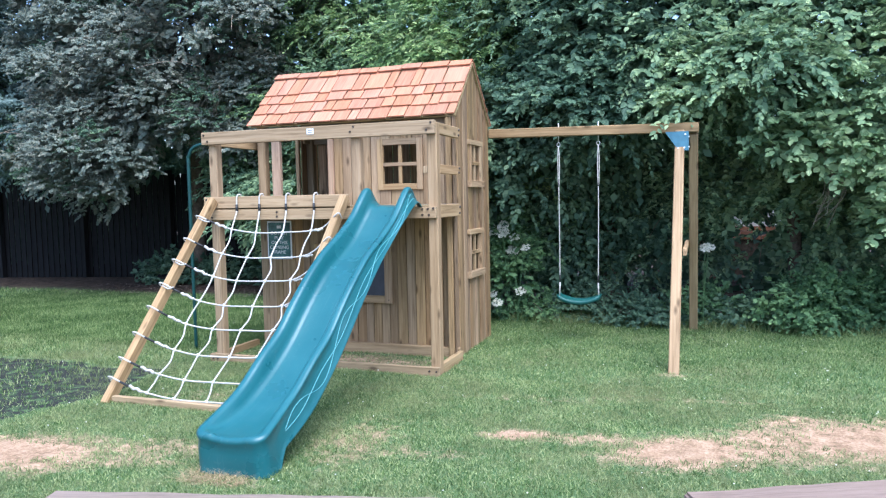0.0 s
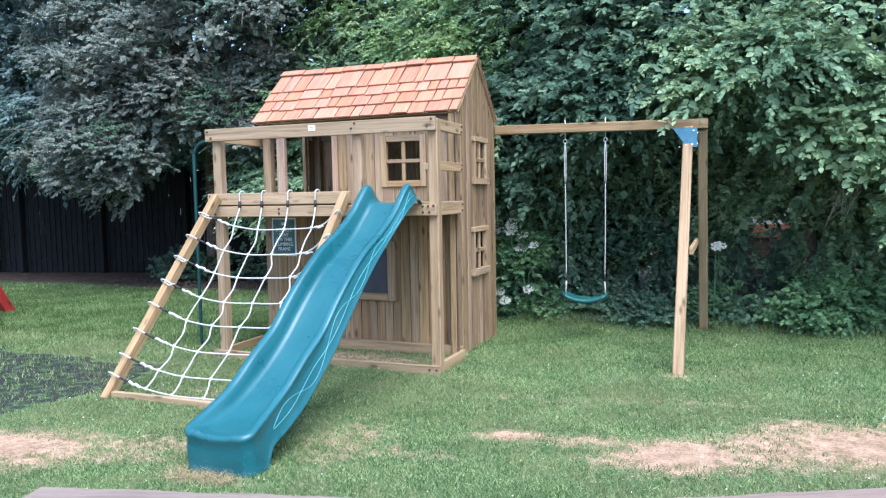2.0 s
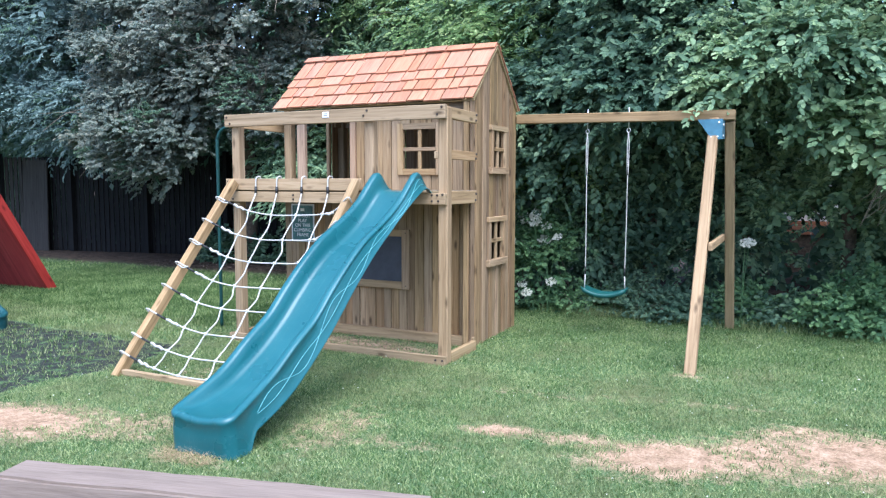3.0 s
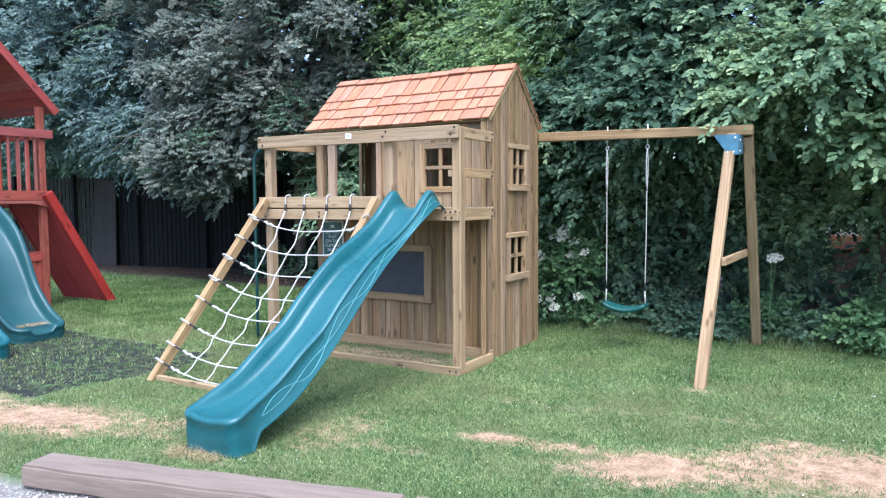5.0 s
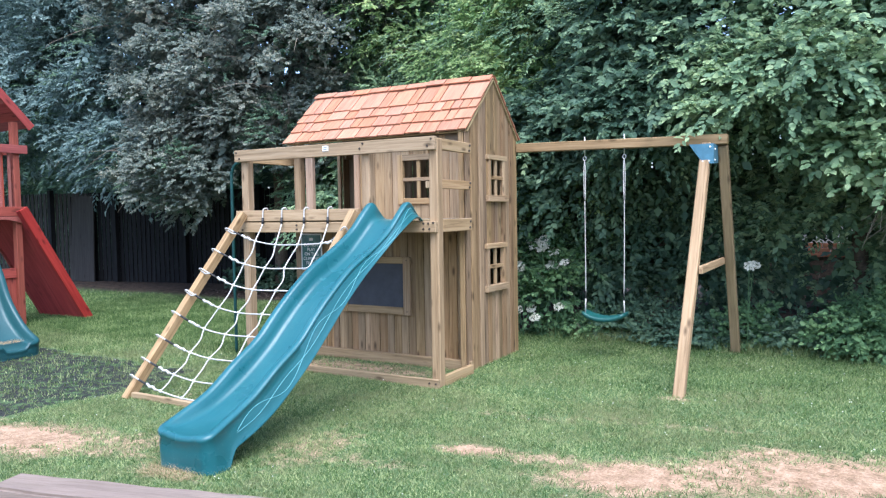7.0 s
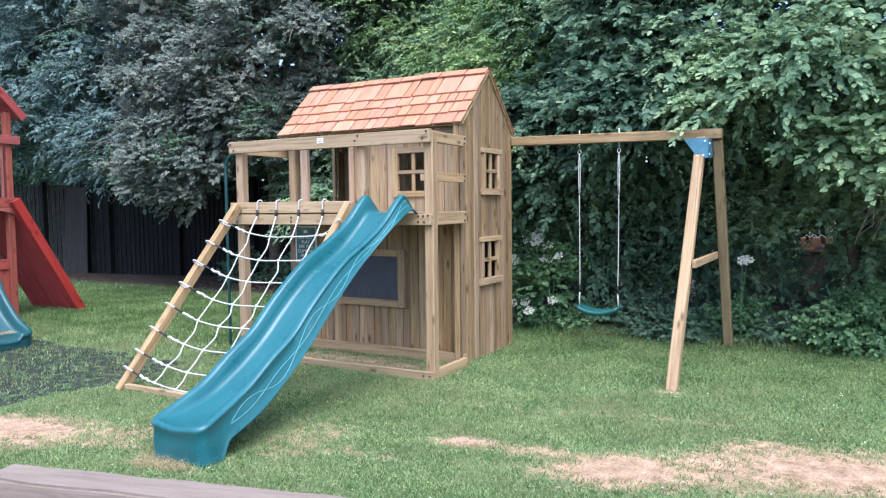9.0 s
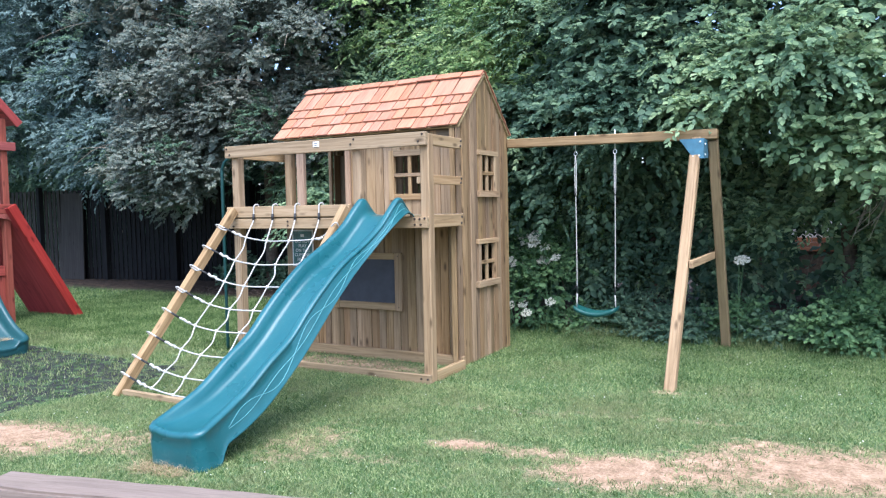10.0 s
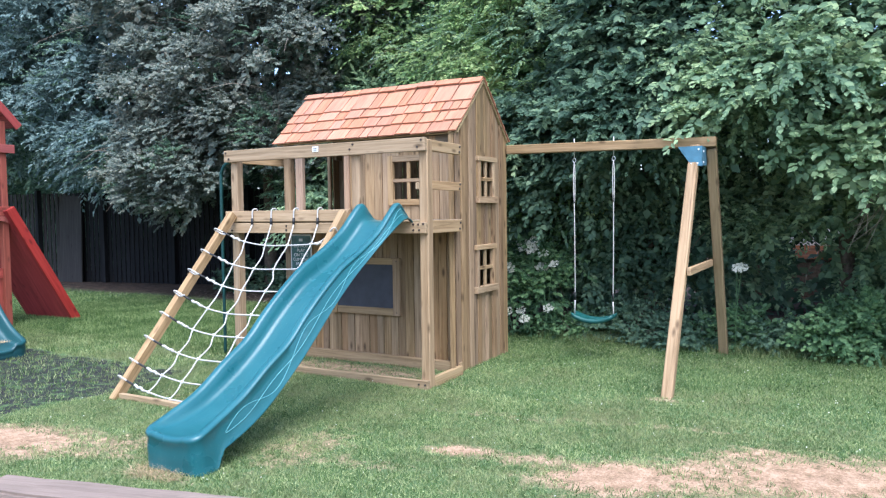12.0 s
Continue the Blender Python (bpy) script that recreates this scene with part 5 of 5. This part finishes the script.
# brambles and nettles along the foot of the hedge
def low_plant(name, label, lobes, mat, n, leaf, seed):
    rg = np.random.default_rng(seed)
    th = thing(name, (lobes[0][0], lobes[0][1], 0), label, "shrub", "plants along the hedge foot")
    p, v = crown_points(rg, lobes, n, 0.45, 1.05)
    p, v = p[~thin(p)], v[~thin(p)]
    way = v * np.array([0.8, 0.8, 0.8]) + rg.normal(0, 0.35, p.shape) + np.array([0, -0.25, 0.25])
    part("leaves", leaf_mesh("leaves", *sprays(rg, p, way, 8, 0.24, leaf, 0.72, 0.3), mat), mat, th)
    for i in range(8):
        e = lobes[i % len(lobes)]
        a = Vector((e[0] + rg.uniform(-0.3, 0.3), e[1] + 0.1, 0))
        b = Vector((e[0] + rg.uniform(-1, 1) * e[3], e[1] - rg.uniform(0.2, 1.0) * e[4], e[2] + rg.uniform(-0.4, 0.8) * e[5]))
        part("stem", tube_bm(curve_points([a, a.lerp(b, 0.5) + Vector((0, 0, 0.15)), b], 4), 0.004, 5), BARK, th, smooth=True)


for i in range(9):
    x = -2.0 + 0.62 * i
    yy = 9.52 + 0.16 * math.sin(i * 2.3)
    hgt = 0.10 + 0.09 * abs(math.sin(i * 1.7)) + (0.15 if i > 4 else 0)
    low_plant("bramble", "low bramble and nettle leaves at the lawn edge", [(x, yy, hgt * 0.6, 0.42, 0.32, hgt), (x + 0.25, yy + 0.15, hgt, 0.38, 0.3, hgt * 0.9)], BRAMBLE if i in (0, 3, 5, 6, 7, 8) else DEEPGREEN, 400 if i > 4 else 190, 0.056, 40 + i)
for i in range(3):
    x = -9.4 + 1.1 * i
    low_plant("undergrowth", "dark low undergrowth below the trees", [(x, 11.6 + 0.2 * math.sin(i), 0.2, 0.6, 0.3, 0.35)], DEEPGREEN, 110, 0.09, 60 + i)


low_plant("bramble", "leafy nettle clump with white flowers beside the playhouse", [(-2.35, 9.5, 0.45, 0.40, 0.30, 0.5), (-2.2, 9.6, 0.85, 0.35, 0.30, 0.4), (-2.55, 9.55, 0.8, 0.3, 0.25, 0.4)], BRAMBLE, 330, 0.062, 91)


# white-flowered cow parsley
def cow_parsley(x, y, h, seed, heads=4):
    rg = random.Random(seed)
    th = thing("cow_parsley", (x, y, 0), "tall white flat-topped flower on a thin stem", "wild flower", "cow parsley by the hedge")
    for k in range(heads):
        top = Vector((x + rg.uniform(-0.14, 0.14), y + rg.uniform(-0.08, 0.08), h * rg.uniform(0.8, 1.06)))
        part("stem", tube_bm(curve_points([(x, y, 0), (x + (top.x - x) * 0.3, y, h * 0.5), top], 4), 0.004, 5), BRAMBLE, th, smooth=True)
        bm = bmesh.new()
        for q in range(64):
            a, r = rg.uniform(0, 6.28), 0.066 * math.sqrt(rg.random())
            c = top + Vector((math.cos(a) * r, math.sin(a) * r * 0.8, 0.010 * rg.uniform(-1, 1) + math.sin(a) * r * 0.6))
            bmesh.ops.create_circle(bm, cap_ends=True, segments=5, radius=rg.uniform(0.008, 0.014), matrix=Matrix.Translation(c) @ pose(0, 0, 0, rg.uniform(-35, 35) + 45, rg.uniform(-35, 35), 0))
        part("flower_head", bm, UMBEL, th)


for i, (x, y, h, heads) in enumerate(((-2.52, 9.12, 0.36, 2), (-2.26, 9.10, 0.28, 1), (-2.10, 9.12, 0.38, 1), (-2.40, 9.3, 1.30, 3), (-2.25, 9.25, 1.12, 4), (-2.12, 9.25, 1.02, 4), (-2.59, 9.3, 1.0, 2), (0.05, 9.25, 0.97, 2), (-2.45, 9.4, 0.8, 2), (-2.52, 9.4, 1.2, 2))):
    cow_parsley(x, y, h, i + 3, heads)

# a hazel spray that hangs over the end of the swing beam
rg = np.random.default_rng(77)
p, v = crown_points(rg, [(-0.22, 8.42, 2.50, 0.30, 0.30, 0.12), (-0.10, 8.70, 2.62, 0.34, 0.30, 0.16), (-0.30, 8.14, 2.33, 0.12, 0.10, 0.05)], 46, 0.2, 1.0)
tagged(part("hanging_spray", leaf_mesh("hanging_spray", *sprays(rg, p, v * 0.5 + np.array([-0.2, -0.7, -0.1]), 9, 0.26, 0.075, 0.62), HAZEL), HAZEL, hazel), kind="stuff")
part("twig", tube_bm(curve_points([(0.3, 9.6, 3.0), (0.0, 9.0, 2.85), (-0.2, 8.4, 2.5)], 5), 0.006, 5), TWIG, hazel, smooth=True)

# paler sprays that stand out of the hazel
p, v = crown_points(rg, [(1.05, 8.62, 2.13, 0.50, 0.25, 0.26), (1.70, 8.65, 2.40, 0.60, 0.30, 0.36), (1.42, 8.65, 1.85, 0.35, 0.25, 0.20), (0.6, 8.75, 3.0, 0.35, 0.3, 0.25), (1.75, 8.70, 1.70, 0.40, 0.25, 0.35), (2.0, 8.75, 2.9, 0.55, 0.3, 0.40), (1.25, 8.75, 2.75, 0.45, 0.3, 0.22), (1.95, 8.75, 1.2, 0.35, 0.25, 0.3)], 430, 0.2, 1.05)
tagged(part("pale_spray", leaf_mesh("pale_spray", *sprays(rg, p, v * 0.5 + np.array([-0.1, -0.6, 0.05]), 9, 0.30, 0.084, 0.72), ASH), ASH, hazel), kind="stuff")
# bare pale twigs that hang from the hazel
for i in range(9):
    a = Vector((1.10 + rg.uniform(0, 0.25), 9.02, 1.85 + rg.uniform(-0.1, 0.12)))
    b = Vector((1.30 + rg.uniform(-0.12, 0.14), 8.92, 1.62 + rg.uniform(-0.12, 0.08)))
    e = Vector((1.20 + rg.uniform(-0.10, 0.14), 8.95, 1.15 + rg.uniform(-0.05, 0.30)))
    part("bare_twig", tube_bm(curve_points([a + Vector((0.1, 0.5, 0.15)), a, b, e], 5), 0.0035, 5), TWIG, hazel, "pale bare hanging twig", smooth=True)

# bare pale twigs at the edge of the hawthorn, above the balcony
rt = random.Random(33)
for i in range(9):
    a = Vector((-7.25 + rt.uniform(-0.1, 0.2), 10.0, 2.55 + rt.uniform(-0.15, 0.25)))
    b = a + Vector((rt.uniform(0.05, 0.30), -0.15, rt.uniform(0.25, 0.55)))
    e = b + Vector((rt.uniform(-0.20, 0.35), -0.12, rt.uniform(-0.10, 0.35)))
    part("bare_twig", tube_bm(curve_points([a, a.lerp(b, 0.5) + Vector((rt.uniform(-0.06, 0.06), 0, 0.04)), b, e], 5), 0.0035, 5), TWIG, hawthorn, "pale bare curving twig", smooth=True)

# ---- lawn blades ----
rg = np.random.default_rng(21)


def blades(name, label, n, x0, x1, y0, y1, tall, thick, mat, keep, lay=0.45, lift=0.0):
    x, y = rg.uniform(x0, x1, n), rg.uniform(y0, y1, n)
    ok = keep(x, y)
    x, y = x[ok], y[ok]
    n = len(x)
    a = rg.uniform(0, 2 * math.pi, n)
    h = tall * rg.uniform(0.5, 1.3, n)
    w = thick * rg.uniform(0.7, 1.3, n)
    lean = rg.uniform(0.1, 1.0, n) * lay * 2
    b = rg.uniform(0, 2 * math.pi, n)
    z = height_at(x, y) + lift
    base = np.stack([x, y, z], 1)
    sd = np.stack([np.cos(a), np.sin(a), np.zeros(n)], 1) * w[:, None]
    tip = base + np.stack([np.cos(b) * h * lean, np.sin(b) * h * lean, h], 1)
    vs = np.stack([base - sd, base + sd, tip], 1).reshape(-1, 3)
    me = fast_mesh(name, vs, np.arange(3 * n).reshape(-1, 3), mat)
    return tagged(new(name, me), label, "grass", kind="stuff")


def lawn(x, y):
    worn = np.maximum(bare_at(x, y) * 1.02, rubber_at(x, y) * 1.3)
    clump = np.sin(x * 31 + 3 * np.sin(y * 9)) * np.sin(y * 37 + 3 * np.sin(x * 11))
    worn = worn + np.where((worn > 0.08) & (worn < 0.95), 0.38 * clump, 0)
    u = rg.uniform(0, 1, len(x))
    ok = (u > worn) & (gravel_at(x, y) < 0.1) & (y < np.where(x < -5, 10.3, 9.5) + rg.uniform(-0.3, 0.2, len(x)))
    for (ax, ay), (bx_, by_) in (((-3.05, 3.067), (-0.9, 3.615)), ((-0.9, 3.615), (-0.05, 3.87)), ((0.0, 3.97), (1.8, 4.82))):
        dx, dy = bx_ - ax, by_ - ay
        t = ((x - ax) * dx + (y - ay) * dy) / (dx * dx + dy * dy)
        off = np.abs((x - ax) * dy - (y - ay) * dx) / math.hypot(dx, dy)
        ok &= ~((t > 0) & (t < 1) & (off < 0.12))
    return ok


blades("lawn_grass", "short mown green lawn grass", 190000, -5.0, 2.6, 3.0, 7.7, 0.025, 0.0028, TURF, lambda x, y: lawn(x, y) & (y < 7.7 - rg.uniform(0, 1.5, len(x))), 0.75)
blades("lawn_grass", "lush green lawn grass, darkened as in shade, towards the hedge", 140000, -5.0, 2.6, 6.2, 9.7, 0.027, 0.0028, LUSH_SHADE, lambda x, y: lawn(x, y) & (y > 6.2 + rg.uniform(0, 1.5, len(x))), 0.75)
blades("lawn_grass", "short mown green lawn grass", 110000, -4.6, 2.2, 3.2, 6.4, 0.021, 0.0020, TURF, lawn)
blades("clover_leaves", "small flat clover and daisy leaves in the lawn", 60000, -5.0, 2.4, 3.1, 9.3, 0.0055, 0.0050, TURF, lawn, 1.6, 0.016)
blades("lawn_grass", "short mown green lawn grass", 90000, -11.0, -5.0, 3.4, 6.9, 0.034, 0.0040, TURF, lawn)
# tree shade on the back lawn is in the blade colour of these three
blades("lawn_grass", "lush green lawn grass, darkened as in shade, towards the trees", 110000, -11.0, -5.0, 6.7, 10.4, 0.038, 0.0040, LUSH_SHADE, lawn)
blades("lawn_grass", "lush green lawn grass, darkened as in shade, beside the playhouse", 26000, -5.0, -4.5, 7.0, 10.4, 0.036, 0.0035, LUSH_SHADE, lawn)
blades("lawn_grass", "short mown green lawn grass", 60000, -17.0, -11.0, 4.5, 11.4, 0.035, 0.007, LUSH_SHADE, lambda x, y: y < 10.3 + rg.uniform(-0.3, 0.2, len(x)))
blades("long_grass", "longer unmown grass at the hedge foot", 16000, -2.2, 2.8, 9.05, 9.6, 0.11, 0.003, TURF, lambda x, y: rg.uniform(0, 1, len(x)) < (y - 8.95) / 0.6)
blades("dry_cuttings", "loose dry straw on the worn ground", 26000, -5.2, 2.5, 3.3, 7.05, 0.012, 0.0016, STRAW, lambda x, y: bare_at(x, y) * 0.9 > rg.uniform(0, 1, len(x)), 3.0)
blades("leaf_litter", "brown and pale dead leaves on the shaded ground", 1500, -10.5, -6.0, 10.0, 11.3, 0.022, 0.013, LITTER, lambda x, y: rg.uniform(0, 1, len(x)) < 0.6, 2.5)
blades("dry_cuttings", "tuft of dry straw at the slide foot", 600, -2.74, -2.34, 3.68, 3.86, 0.045, 0.0018, STRAW, lambda x, y: x < 99, 2.0)

n = 420
cx, cy = rg.uniform(-6, 2.4, n), rg.uniform(3.6, 9.2, n)
ok = lawn(cx, cy)
cx, cy = cx[ok], cy[ok]
cp = np.stack([cx, cy, height_at(cx, cy) + 0.02], 1)
up_ = rg.normal(0, 0.3, cp.shape) + np.array([0, -0.6, 1.0])
clover = leaf_mesh("clover_flowers", np.concatenate([cp, cp]), np.concatenate([rg.normal(0, 1, cp.shape)] * 2), np.concatenate([up_, up_]), rg.uniform(0.006, 0.013, 2 * len(cp)), rg.uniform(0.006, 0.012, 2 * len(cp)), UMBEL)
tagged(new("clover_flowers", clover), "scattered tiny white clover flowers in the lawn", "clover", kind="stuff")

blades("dry_cuttings", "dry grass cuttings lying on the slide foot", 700, -7.42, -7.10, 5.22, 5.58, 0.022, 0.0025, STRAW, lambda x, y: x < 99, 2.0, 0.155)

# gravel on the near side of the sleepers
n = 30000
px, py = rg.uniform(-7.0, 3.0, n), rg.uniform(1.0, 5.0, n)
far = np.hypot(np.maximum(0, np.abs(px + 2.9) - 1.8), np.maximum(0, 2.6 - py))
ok = (gravel_at(px, py) > 0.9) & (rg.uniform(0, 1, n) < np.exp(-far / 0.7))
px, py = px[ok], py[ok]
n = len(px)
r = rg.uniform(0.006, 0.016, n)
octa = np.array([(1, 0, 0), (0, 1, 0), (-1, 0, 0), (0, -1, 0), (0, 0, 0.8), (0, 0, -0.8)])
tri = np.array([(0, 1, 4), (1, 2, 4), (2, 3, 4), (3, 0, 4), (1, 0, 5), (2, 1, 5), (3, 2, 5), (0, 3, 5)])
vs = octa[None] * r[:, None, None] * rg.uniform(0.6, 1.3, (n, 6, 1))
ang = rg.uniform(0, 6.28, n)
c, s = np.cos(ang)[:, None], np.sin(ang)[:, None]
vs = np.stack([vs[..., 0] * c - vs[..., 1] * s, vs[..., 0] * s + vs[..., 1] * c, vs[..., 2]], -1)
vs += np.stack([px, py, height_at(px, py) + r * 0.3], 1)[:, None]
tagged(new("gravel", fast_mesh("gravel", vs.reshape(-1, 3), ((np.arange(n) * 6)[:, None, None] + tri[None]).reshape(-1, 3), STONE)), "loose pale grey gravel beside the sleepers", "gravel", kind="stuff")

# ---- garden beyond the hedge ----
wall = thing("garden_wall", (1.0, 14.6, 0), "pale rendered garden wall with orange brick base", "wall")
block("rendered_panel", -0.6, 2.2, 14.55, 14.70, 0.93, 2.3, WHITE, wall)
for r in range(3):
    for k in range(12):
        x = -0.6 + 0.235 * k - (0.117 if r % 2 else 0)
        block("brick", x, x + 0.222, 14.53, 14.69, 0.70 + 0.078 * r, 0.768 + 0.078 * r, CEDAR, wall)
block("plinth", -0.72, 2.2, 14.55, 14.68, 0.0, 0.697, BARK, wall)
